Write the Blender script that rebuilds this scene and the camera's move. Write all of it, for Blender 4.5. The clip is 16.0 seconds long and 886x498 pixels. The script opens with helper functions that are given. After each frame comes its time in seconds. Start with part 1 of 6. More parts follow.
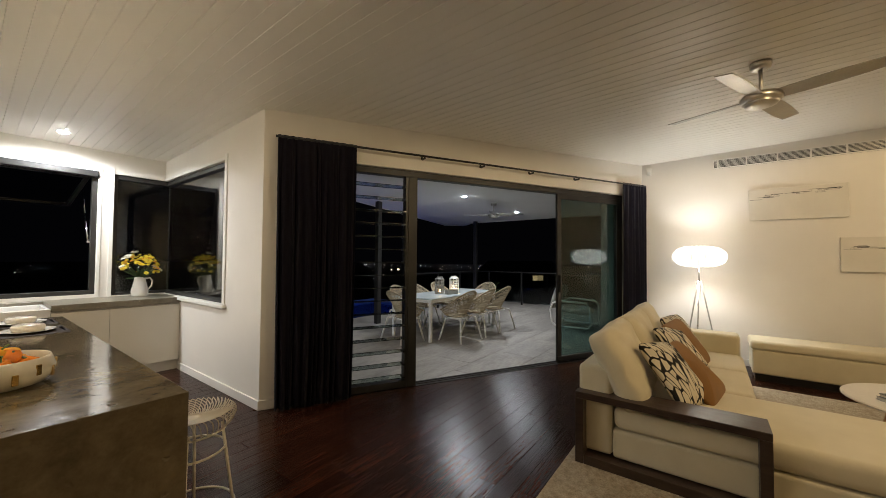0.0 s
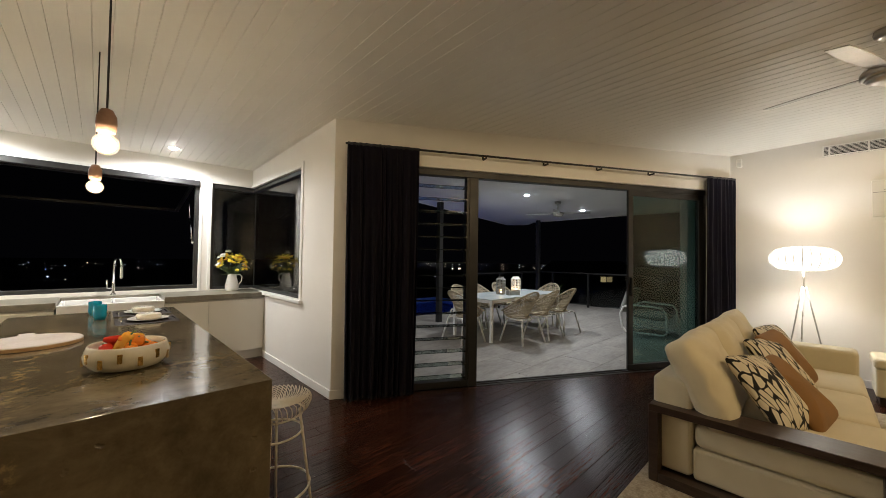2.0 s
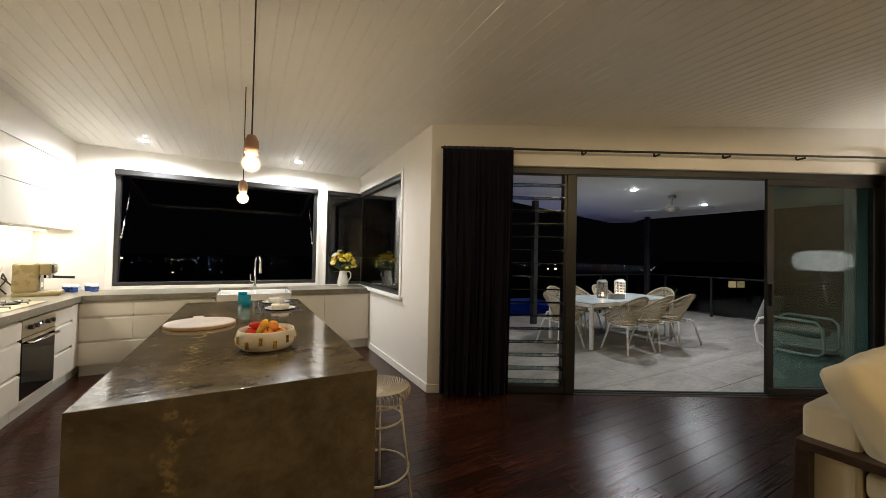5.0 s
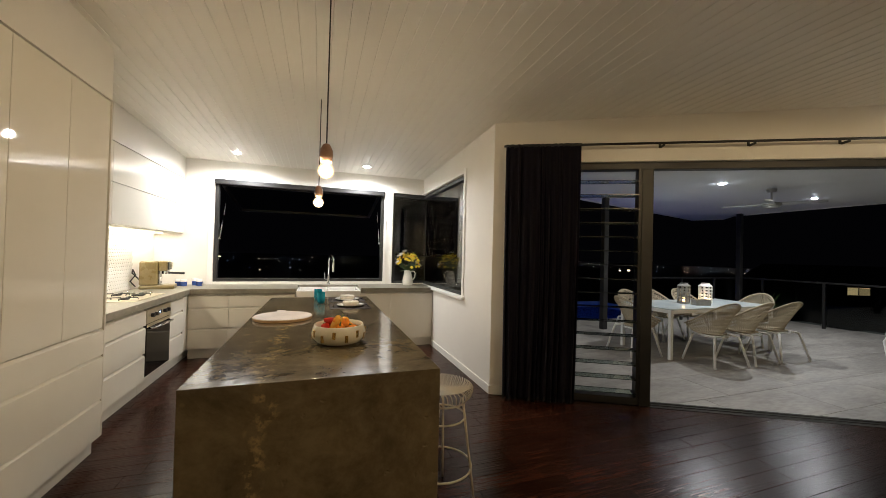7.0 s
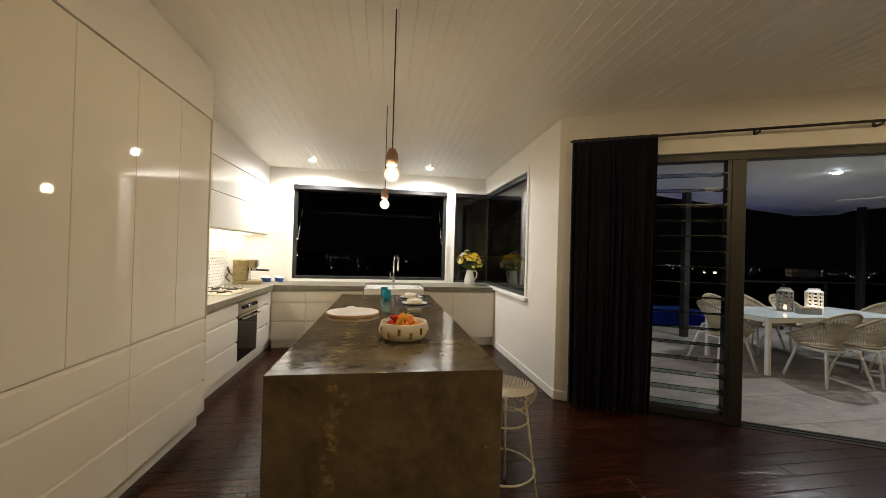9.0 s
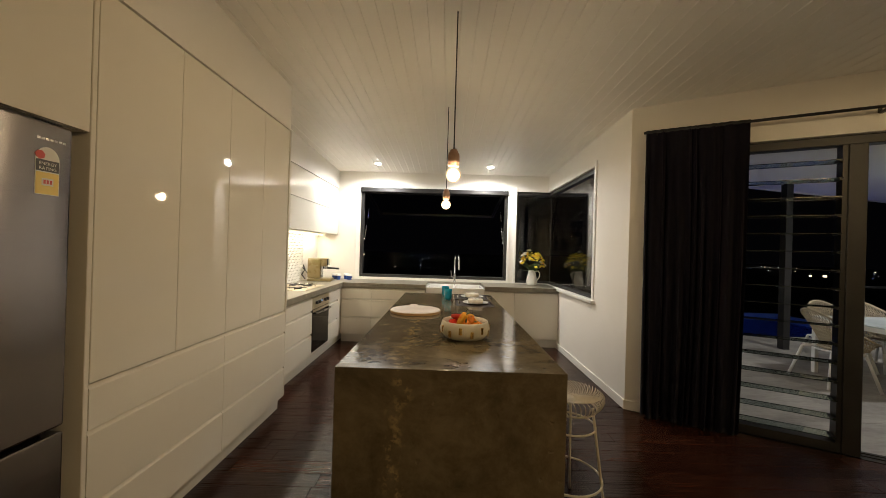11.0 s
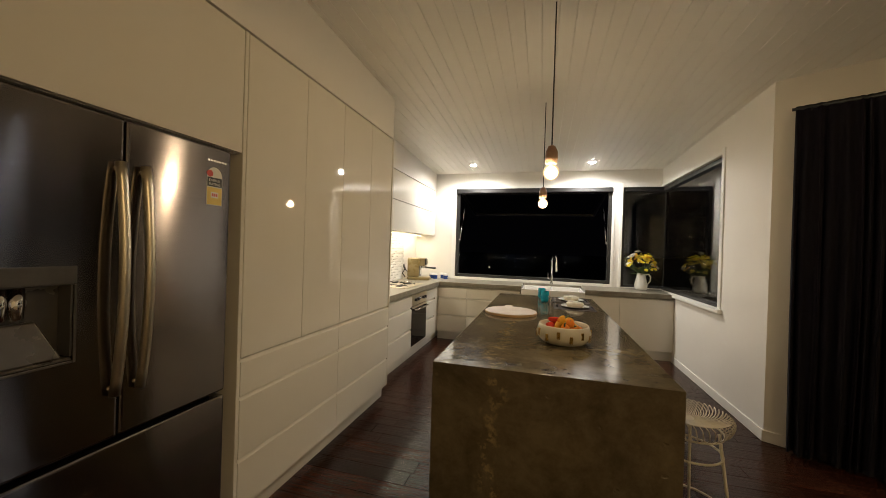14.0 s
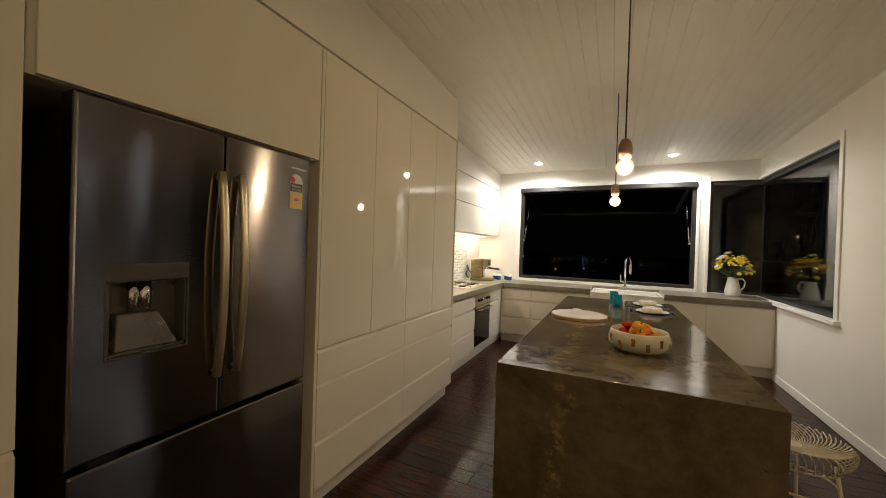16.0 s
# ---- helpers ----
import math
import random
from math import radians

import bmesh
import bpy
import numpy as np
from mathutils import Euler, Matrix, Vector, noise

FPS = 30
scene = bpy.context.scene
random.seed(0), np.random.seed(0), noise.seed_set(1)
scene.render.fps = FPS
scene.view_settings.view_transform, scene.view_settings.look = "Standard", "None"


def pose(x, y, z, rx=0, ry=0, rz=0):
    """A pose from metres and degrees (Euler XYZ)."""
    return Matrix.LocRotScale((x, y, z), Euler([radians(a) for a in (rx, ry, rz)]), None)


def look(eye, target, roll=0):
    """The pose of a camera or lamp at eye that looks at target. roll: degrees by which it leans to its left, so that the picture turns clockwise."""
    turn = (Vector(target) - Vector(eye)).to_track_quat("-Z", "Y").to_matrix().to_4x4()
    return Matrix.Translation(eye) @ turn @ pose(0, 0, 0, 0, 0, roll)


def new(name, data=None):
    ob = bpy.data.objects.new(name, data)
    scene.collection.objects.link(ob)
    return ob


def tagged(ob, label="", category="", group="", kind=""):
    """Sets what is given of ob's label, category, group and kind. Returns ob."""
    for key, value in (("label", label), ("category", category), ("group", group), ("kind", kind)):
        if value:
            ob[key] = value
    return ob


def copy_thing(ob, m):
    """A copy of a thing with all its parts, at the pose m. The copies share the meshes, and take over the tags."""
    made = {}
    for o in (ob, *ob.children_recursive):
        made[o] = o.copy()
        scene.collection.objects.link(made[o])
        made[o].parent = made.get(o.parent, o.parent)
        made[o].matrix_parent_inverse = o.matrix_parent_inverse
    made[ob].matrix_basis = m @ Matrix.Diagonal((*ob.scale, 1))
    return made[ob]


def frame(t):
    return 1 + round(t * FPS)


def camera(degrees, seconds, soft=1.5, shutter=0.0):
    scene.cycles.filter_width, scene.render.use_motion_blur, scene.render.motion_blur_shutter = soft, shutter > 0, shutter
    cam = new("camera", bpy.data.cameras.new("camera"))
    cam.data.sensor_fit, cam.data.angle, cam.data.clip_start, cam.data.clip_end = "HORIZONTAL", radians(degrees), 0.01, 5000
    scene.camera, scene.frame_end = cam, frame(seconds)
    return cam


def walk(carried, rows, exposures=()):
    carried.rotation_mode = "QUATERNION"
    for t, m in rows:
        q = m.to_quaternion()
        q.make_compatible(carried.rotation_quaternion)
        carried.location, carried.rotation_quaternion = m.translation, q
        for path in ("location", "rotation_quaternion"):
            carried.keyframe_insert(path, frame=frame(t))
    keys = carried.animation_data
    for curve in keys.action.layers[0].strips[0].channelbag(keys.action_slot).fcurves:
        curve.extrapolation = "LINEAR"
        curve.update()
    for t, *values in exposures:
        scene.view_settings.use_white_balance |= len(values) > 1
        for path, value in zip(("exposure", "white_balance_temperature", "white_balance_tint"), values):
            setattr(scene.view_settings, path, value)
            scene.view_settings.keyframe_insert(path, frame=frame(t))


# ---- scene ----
cam = camera(101.92, 16.0, soft=0.85)
PATH = [
    (0, pose(0.026, 0.020, 1.431, 91.59, -0.42, -53.35)),
    (0.5, pose(0.024, 0.019, 1.435, 91.52, -0.52, -50.99)),
    (1, pose(0.022, 0.018, 1.438, 91.48, -0.60, -48.55)),
    (1.5, pose(0.020, 0.017, 1.440, 91.43, -0.69, -46.10)),
    (2, pose(0.018, 0.016, 1.443, 91.38, -0.77, -43.68)),
    (2.5, pose(0.017, 0.014, 1.446, 91.32, -0.85, -41.29)),
    (3, pose(0.015, 0.013, 1.448, 91.26, -0.91, -38.67)),
    (3.5, pose(0.013, 0.012, 1.450, 91.19, -0.99, -36.44)),
    (4, pose(0.011, 0.011, 1.452, 91.12, -1.06, -33.81)),
    (6.5, pose(0.004, 0.004, 1.461, 90.82, -1.37, -21.62)),
    (7, pose(0.003, 0.003, 1.462, 90.76, -1.43, -18.96)),
    (7.5, pose(0.001, 0.001, 1.463, 90.68, -1.50, -16.70)),
    (8, pose(0.000, -0.000, 1.464, 90.59, -1.53, -13.97)),
    (8.5, pose(-0.001, -0.001, 1.465, 90.51, -1.57, -11.61)),
    (9, pose(-0.002, -0.003, 1.465, 90.43, -1.59, -9.15)),
    (11.5, pose(-0.007, -0.010, 1.466, 90.04, -1.70, 3.08)),
    (12, pose(-0.008, -0.012, 1.466, 89.99, -1.73, 5.73)),
    (12.5, pose(-0.009, -0.013, 1.465, 89.92, -1.75, 8.06)),
    (13, pose(-0.010, -0.015, 1.465, 89.85, -1.77, 10.46)),
    (13.5, pose(-0.010, -0.017, 1.464, 89.78, -1.78, 13.09)),
    (14, pose(-0.011, -0.018, 1.463, 89.74, -1.80, 15.45)),
    (14.5, pose(-0.012, -0.020, 1.462, 89.69, -1.80, 17.87)),
    (15, pose(-0.012, -0.022, 1.461, 89.63, -1.79, 20.51)),
    (15.5, pose(-0.013, -0.023, 1.460, 89.58, -1.81, 22.74)),
    (16, pose(-0.013, -0.025, 1.458, 89.57, -1.84, 25.48)),
]
walk(cam, PATH, exposures=[(0.0, 0.57, 5850, 10), (4.0, 0.59, 5850, 10), (8.0, 0.49, 5980, 10), (12.5, 0.23, 6340, 10), (16.0, 0.1, 6380, 10)])

# ---- light ----
world = bpy.data.worlds.new("night_sky")
world.use_nodes = True
world.node_tree.nodes["Background"].inputs[0].default_value = (0.5, 0.46, 0.6, 1)
world.node_tree.nodes["Background"].inputs[1].default_value = 0.0012
scene.world = world

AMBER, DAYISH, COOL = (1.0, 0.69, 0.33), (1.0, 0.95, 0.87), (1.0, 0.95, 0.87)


def lamp(name, kind, at, watts, colour, size=0.05, target=None, cone=120, blend=0.6):
    data = bpy.data.lights.new(name, kind)
    data.energy, data.color = watts, colour
    if kind == "AREA":
        data.size = size
    else:
        data.shadow_soft_size = size
    if kind == "SPOT":
        data.spot_size, data.spot_blend = radians(cone), blend
    ob = new(name, data)
    ob.matrix_world = look(at, target) if target else Matrix.Translation(at)
    return ob


def ceiling_z(y):
    return 2.772 + 0.032 * (6.18 - y)


KITCHEN_LIGHTS = [(-1.11, 5.62), (0.66, 5.66)]
for x, y in KITCHEN_LIGHTS:
    lamp("downlight_beam", "SPOT", (x, y, ceiling_z(y) - 0.05), 88, DAYISH, 0.04, (x, y, 0), 172, 0.5)
DECK_LIGHTS = [(6.07, 3.99), (8.9, 4.18)]
for x, y in DECK_LIGHTS:
    lamp("deck_beam", "SPOT", (x, y, 2.652), 100, COOL, 0.04, (x, y, 0), 165, 0.8)
PENDANTS = [(0.024, 2.15, 1.916), (-0.02, 3.5, 1.905)]
# unseen amber spots, added behind the camera to warm walls and island front
ADDED_LIGHTS = [(2.2, -1.2), (4.3, -2.3)]
for x, y in ADDED_LIGHTS:
    lamp("added_warm_beam", "SPOT", (x, y, ceiling_z(y) - 0.05), 51, AMBER, 0.04, (x, y, 0), 178, 0.08)
LAMP_AT = (5.98, 0.144)
lamp("floor_lamp_glow", "POINT", (*LAMP_AT, 1.49), 24, (1.0, 0.95, 0.86), 0.05)
strip_data = bpy.data.lights.new("strip_beam", "AREA")
strip_data.shape, strip_data.size, strip_data.size_y = "RECTANGLE", 0.02, 2.7
strip_data.energy, strip_data.color = 11, (1.0, 0.86, 0.62)
new("strip_beam", strip_data).matrix_world = Matrix.Translation((-2.11, 4.7, 1.648))

# ---- materials ----


def nodes_of(name):
    m = bpy.data.materials.new(name)
    m.use_nodes = True
    nt = m.node_tree
    return m, nt, nt.nodes["Principled BSDF"]


def ramp(nt, source, stops):
    r = nt.nodes.new("ShaderNodeValToRGB")
    e = r.color_ramp.elements
    while len(e) < len(stops):
        e.new(0.5)
    for k, (p, c) in zip(e, stops):
        k.position, k.color = p, (*c, 1)
    nt.links.new(source, r.inputs[0])
    return r.outputs[0]


def coords(nt, scale=(1, 1, 1), generated=False, shift=False):
    tc = nt.nodes.new("ShaderNodeTexCoord")
    mp = nt.nodes.new("ShaderNodeMapping")
    mp.inputs["Scale"].default_value = scale
    nt.links.new(tc.outputs["Object"], mp.inputs["Vector"])
    if shift:
        oi = nt.nodes.new("ShaderNodeObjectInfo")
        mul = nt.nodes.new("ShaderNodeMath")
        mul.operation = "MULTIPLY"
        mul.inputs[1].default_value = 37.0
        nt.links.new(oi.outputs["Random"], mul.inputs[0])
        nt.links.new(mul.outputs[0], mp.inputs["Location"])
    return mp.outputs[0]


def noise_of(nt, vec, scale, detail=4, rough=0.55, distort=0.0):
    n = nt.nodes.new("ShaderNodeTexNoise")
    n.inputs["Scale"].default_value, n.inputs["Detail"].default_value = scale, detail
    n.inputs["Roughness"].default_value, n.inputs["Distortion"].default_value = rough, distort
    nt.links.new(vec, n.inputs["Vector"])
    return n.outputs["Fac"]


def bump_of(nt, b, height, strength, distance=0.002):
    k = nt.nodes.new("ShaderNodeBump")
    k.inputs["Strength"].default_value, k.inputs["Distance"].default_value = strength, distance
    nt.links.new(height, k.inputs["Height"])
    nt.links.new(k.outputs[0], b.inputs["Normal"])


def surface(name, dark, light, rough=(0.4, 0.6), scale=8, fine=60, bump=0.1, metal=0.0, stretch=(1, 1, 1), coat=0.0, sheen=0.0, distance=0.002, shift=False):
    """A surface of two tones, with coarse patches and fine grain in colour, gloss and relief."""
    m, nt, b = nodes_of(name)
    vec = coords(nt, stretch, shift=shift)
    big, small = noise_of(nt, vec, scale, 5), noise_of(nt, vec, fine, 3)
    mix = nt.nodes.new("ShaderNodeMath")
    mix.operation = "MULTIPLY_ADD"
    mix.inputs[1].default_value = 0.35
    nt.links.new(small, mix.inputs[0])
    half = nt.nodes.new("ShaderNodeMath")
    half.operation = "MULTIPLY"
    half.inputs[1].default_value = 0.65
    nt.links.new(big, half.inputs[0])
    nt.links.new(half.outputs[0], mix.inputs[2])
    nt.links.new(ramp(nt, mix.outputs[0], [(0.36, dark), (0.64, light)]), b.inputs["Base Color"])
    rg = nt.nodes.new("ShaderNodeMapRange")
    rg.inputs["From Min"].default_value, rg.inputs["From Max"].default_value = 0.3, 0.7
    rg.inputs["To Min"].default_value, rg.inputs["To Max"].default_value = rough
    nt.links.new(big, rg.inputs["Value"])
    nt.links.new(rg.outputs[0], b.inputs["Roughness"])
    b.inputs["Metallic"].default_value = metal
    b.inputs["Coat Weight"].default_value, b.inputs["Coat Roughness"].default_value = coat, 0.03
    b.inputs["Sheen Weight"].default_value = sheen
    if bump:
        bump_of(nt, b, small, bump, distance)
    return m


def glowing(name, colour, strength):
    m, nt, b = nodes_of(name)
    b.inputs["Base Color"].default_value = (*colour, 1)
    b.inputs["Emission Color"].default_value = (*colour, 1)
    b.inputs["Emission Strength"].default_value = strength
    return m


def pane_material(name, tint, gloss=1.0):
    """Clear sheet glass: lets the view through and mirrors by Fresnel."""
    m = bpy.data.materials.new(name)
    m.use_nodes = True
    nt = m.node_tree
    nt.nodes.remove(nt.nodes["Principled BSDF"])
    tr, gl = nt.nodes.new("ShaderNodeBsdfTransparent"), nt.nodes.new("ShaderNodeBsdfGlossy")
    tr.inputs[0].default_value = (*tint, 1)
    gl.inputs["Roughness"].default_value = 0.0
    gl.inputs["Color"].default_value = (gloss, gloss, gloss, 1)
    lw, mx = nt.nodes.new("ShaderNodeLayerWeight"), nt.nodes.new("ShaderNodeMixShader")
    lw.inputs[0].default_value = 0.5
    power, scaled = nt.nodes.new("ShaderNodeMath"), nt.nodes.new("ShaderNodeMath")
    power.operation, scaled.operation = "POWER", "MULTIPLY_ADD"
    power.inputs[1].default_value = 5.0
    scaled.inputs[1].default_value, scaled.inputs[2].default_value = 0.9, 0.034
    nt.links.new(lw.outputs["Facing"], power.inputs[0])
    nt.links.new(power.outputs[0], scaled.inputs[0])
    nt.links.new(scaled.outputs[0], mx.inputs[0])
    nt.links.new(tr.outputs[0], mx.inputs[1])
    nt.links.new(gl.outputs[0], mx.inputs[2])
    nt.links.new(mx.outputs[0], nt.nodes["Material Output"].inputs["Surface"])
    return m


def crystal(name, colour, rough=0.02):
    m, nt, b = nodes_of(name)
    b.inputs["Base Color"].default_value = (*colour, 1)
    b.inputs["Transmission Weight"].default_value, b.inputs["Roughness"].default_value = 1.0, rough
    b.inputs["IOR"].default_value = 1.45
    return m


PAINT = surface("wall_paint", (0.77, 0.74, 0.68), (0.8, 0.77, 0.71), (0.55, 0.65), 3, 220, 0.06)
CEIL_PAINT = surface("ceiling_paint", (0.8, 0.77, 0.7), (0.83, 0.8, 0.73), (0.38, 0.5), 2, 150, 0.03)
TRIM = surface("trim_paint", (0.8, 0.78, 0.73), (0.84, 0.82, 0.77), (0.3, 0.4), 3, 90, 0.03)
LACQUER = surface("white_lacquer", (0.74, 0.7, 0.61), (0.77, 0.73, 0.64), (0.015, 0.03), 1.5, 4, 0.01, distance=0.001)
KICK = surface("kick_board", (0.6, 0.57, 0.5), (0.66, 0.63, 0.56), (0.4, 0.5), 3, 60, 0.03)
METAL_DARK = surface("dark_aluminium", (0.016, 0.0155, 0.015), (0.027, 0.026, 0.025), (0.35, 0.45), 4, 90, 0.03, metal=0.1)
BLACK = surface("black_plastic", (0.008, 0.008, 0.008), (0.014, 0.014, 0.014), (0.3, 0.45), 6, 80, 0.03)
CURTAIN = surface("curtain_cloth", (0.006, 0.005, 0.014), (0.012, 0.010, 0.026), (0.8, 0.95), 5, 400, 0.15, sheen=0.06)
LINING = surface("curtain_lining", (0.5, 0.5, 0.46), (0.56, 0.56, 0.52), (0.85, 0.95), 4, 300, 0.1)
CREAM = surface("cream_cloth", (0.61, 0.545, 0.38), (0.69, 0.625, 0.45), (0.8, 0.95), 4, 320, 0.35, sheen=0.2)
DARKWOOD = surface("dark_stained_wood", (0.02, 0.012, 0.008), (0.05, 0.03, 0.02), (0.3, 0.45), 6, 40, 0.15, stretch=(8, 1, 8))
PANE = pane_material("window_glass", (0.93, 0.95, 0.94))
PANE_DOOR = pane_material("door_glass", (0.67, 0.76, 0.74))
# mirror colour cut to a fifth, to hide the lamp's second reflection
PANE_OUTER = pane_material("weak_mirror_door_glass", (0.67, 0.76, 0.74), 0.2)
CHROME = surface("chrome", (0.75, 0.75, 0.75), (0.8, 0.8, 0.8), (0.06, 0.12), 5, 40, 0.0, metal=1.0)
NICKEL = surface("brushed_nickel", (0.5, 0.48, 0.44), (0.58, 0.56, 0.52), (0.25, 0.35), 5, 120, 0.05, metal=1.0)
WHITE_METAL = surface("white_powder_coat", (0.78, 0.78, 0.76), (0.82, 0.82, 0.8), (0.35, 0.45), 5, 120, 0.04)
CERAMIC = surface("white_ceramic", (0.78, 0.77, 0.74), (0.82, 0.81, 0.78), (0.08, 0.15), 4, 40, 0.02)
FLOOR_BASE = surface("floor_gap", (0.006, 0.004, 0.003), (0.01, 0.007, 0.005), (0.7, 0.8), 5, 40, 0.0)


def plank_material():
    m, nt, b = nodes_of("dark_floor_plank")
    tc = nt.nodes.new("ShaderNodeTexCoord")
    oi = nt.nodes.new("ShaderNodeObjectInfo")
    add = nt.nodes.new("ShaderNodeVectorMath")
    add.operation = "MULTIPLY_ADD"
    add.inputs[1].default_value = (53, 71, 29)
    nt.links.new(oi.outputs["Random"], add.inputs[0])
    nt.links.new(tc.outputs["Object"], add.inputs[2])
    mp = nt.nodes.new("ShaderNodeMapping")
    mp.inputs["Scale"].default_value = (0.9, 9, 1)
    nt.links.new(add.outputs[0], mp.inputs[0])
    grain = noise_of(nt, mp.outputs[0], 6, 6, 0.65, 0.6)
    mp2 = nt.nodes.new("ShaderNodeMapping")
    mp2.inputs["Scale"].default_value = (0.45, 17, 1)
    nt.links.new(add.outputs[0], mp2.inputs[0])
    scrape = noise_of(nt, mp2.outputs[0], 5, 2, 0.5, 0.4)
    col = ramp(nt, grain, [(0.3, (0.010, 0.0042, 0.0026)), (0.55, (0.033, 0.0105, 0.0052)), (0.75, (0.056, 0.0195, 0.0098))])
    hsv = nt.nodes.new("ShaderNodeHueSaturation")
    mr = nt.nodes.new("ShaderNodeMapRange")
    mr.inputs["To Min"].default_value, mr.inputs["To Max"].default_value = 0.65, 1.45
    nt.links.new(oi.outputs["Random"], mr.inputs["Value"])
    nt.links.new(mr.outputs[0], hsv.inputs["Value"])
    nt.links.new(col, hsv.inputs["Color"])
    nt.links.new(hsv.outputs[0], b.inputs["Base Color"])
    rg = nt.nodes.new("ShaderNodeMapRange")
    rg.inputs["To Min"].default_value, rg.inputs["To Max"].default_value = 0.16, 0.3
    nt.links.new(grain, rg.inputs["Value"])
    nt.links.new(rg.outputs[0], b.inputs["Roughness"])
    b.inputs["Specular IOR Level"].default_value = 0.24
    bump_of(nt, b, scrape, 0.6, 0.0032)
    return m


def concrete_material(name, a, c, rough, pits):
    m, nt, b = nodes_of(name)
    vec = coords(nt)
    wide, mid = noise_of(nt, vec, 2.2, 8, 0.68, 0.6), noise_of(nt, vec, 9, 6, 0.7, 0.3)
    blend = nt.nodes.new("ShaderNodeMath")
    blend.operation = "MULTIPLY_ADD"
    blend.inputs[1].default_value = 0.4
    part_of = nt.nodes.new("ShaderNodeMath")
    part_of.operation = "MULTIPLY"
    part_of.inputs[1].default_value = 0.6
    nt.links.new(wide, part_of.inputs[0])
    nt.links.new(mid, blend.inputs[0])
    nt.links.new(part_of.outputs[0], blend.inputs[2])
    cloud = blend.outputs[0]
    fine = noise_of(nt, vec, 55, 5, 0.6)
    vo = nt.nodes.new("ShaderNodeTexVoronoi")
    vo.inputs["Scale"].default_value = 16
    nt.links.new(vec, vo.inputs["Vector"])
    spots = ramp(nt, vo.outputs["Distance"], [(0.08, (1, 1, 1)), (0.2, (0, 0, 0))])
    patch = ramp(nt, noise_of(nt, vec, 3.1, 3), [(0.47, (0, 0, 0)), (0.6, (1, 1, 1))])
    mul = nt.nodes.new("ShaderNodeMix")
    mul.data_type, mul.blend_type = "RGBA", "MULTIPLY"
    mul.inputs["Factor"].default_value = 1
    nt.links.new(spots, mul.inputs["A"])
    nt.links.new(patch, mul.inputs["B"])
    base = ramp(nt, cloud, [(0.38, a), (0.5, tuple((p + q) / 2 for p, q in zip(a, c))), (0.62, c)])
    mx = nt.nodes.new("ShaderNodeMix")
    mx.data_type = "RGBA"
    nt.links.new(mul.outputs["Result"], mx.inputs["Factor"])
    nt.links.new(base, mx.inputs["A"])
    mx.inputs["B"].default_value = (*pits, 1)
    nt.links.new(mx.outputs["Result"], b.inputs["Base Color"])
    rg = nt.nodes.new("ShaderNodeMapRange")
    rg.inputs["From Min"].default_value, rg.inputs["From Max"].default_value = 0.3, 0.7
    rg.inputs["To Min"].default_value, rg.inputs["To Max"].default_value = rough
    nt.links.new(cloud, rg.inputs["Value"])
    nt.links.new(rg.outputs[0], b.inputs["Roughness"])
    bump_of(nt, b, fine, 0.06, 0.002)
    grain = b.inputs["Normal"].links[0].from_node
    wave, hole = nt.nodes.new("ShaderNodeBump"), nt.nodes.new("ShaderNodeBump")
    wave.inputs["Strength"].default_value, wave.inputs["Distance"].default_value = 0.2, 0.004
    nt.links.new(noise_of(nt, vec, 24, 3, 0.5, 0.3), wave.inputs["Height"])
    pores = nt.nodes.new("ShaderNodeTexVoronoi")
    pores.inputs["Scale"].default_value = 9
    pores.inputs["Randomness"].default_value = 1.0
    bent = nt.nodes.new("ShaderNodeVectorMath")
    bent.operation = "MULTIPLY_ADD"
    bent.inputs[1].default_value = (0.05, 0.05, 0.05)
    rough_noise = nt.nodes.new("ShaderNodeTexNoise")
    rough_noise.inputs["Scale"].default_value = 30
    nt.links.new(vec, rough_noise.inputs["Vector"])
    nt.links.new(rough_noise.outputs["Color"], bent.inputs[0])
    nt.links.new(vec, bent.inputs[2])
    nt.links.new(bent.outputs[0], pores.inputs["Vector"])
    hole.invert = True
    hole.inputs["Strength"].default_value, hole.inputs["Distance"].default_value = 0.8, 0.004
    nt.links.new(ramp(nt, pores.outputs["Distance"], [(0.05, (1, 1, 1)), (0.13, (0, 0, 0))]), hole.inputs["Height"])
    nt.links.new(wave.outputs[0], hole.inputs["Normal"])
    nt.links.new(hole.outputs[0], grain.inputs["Normal"])
    return m


PLANK = plank_material()


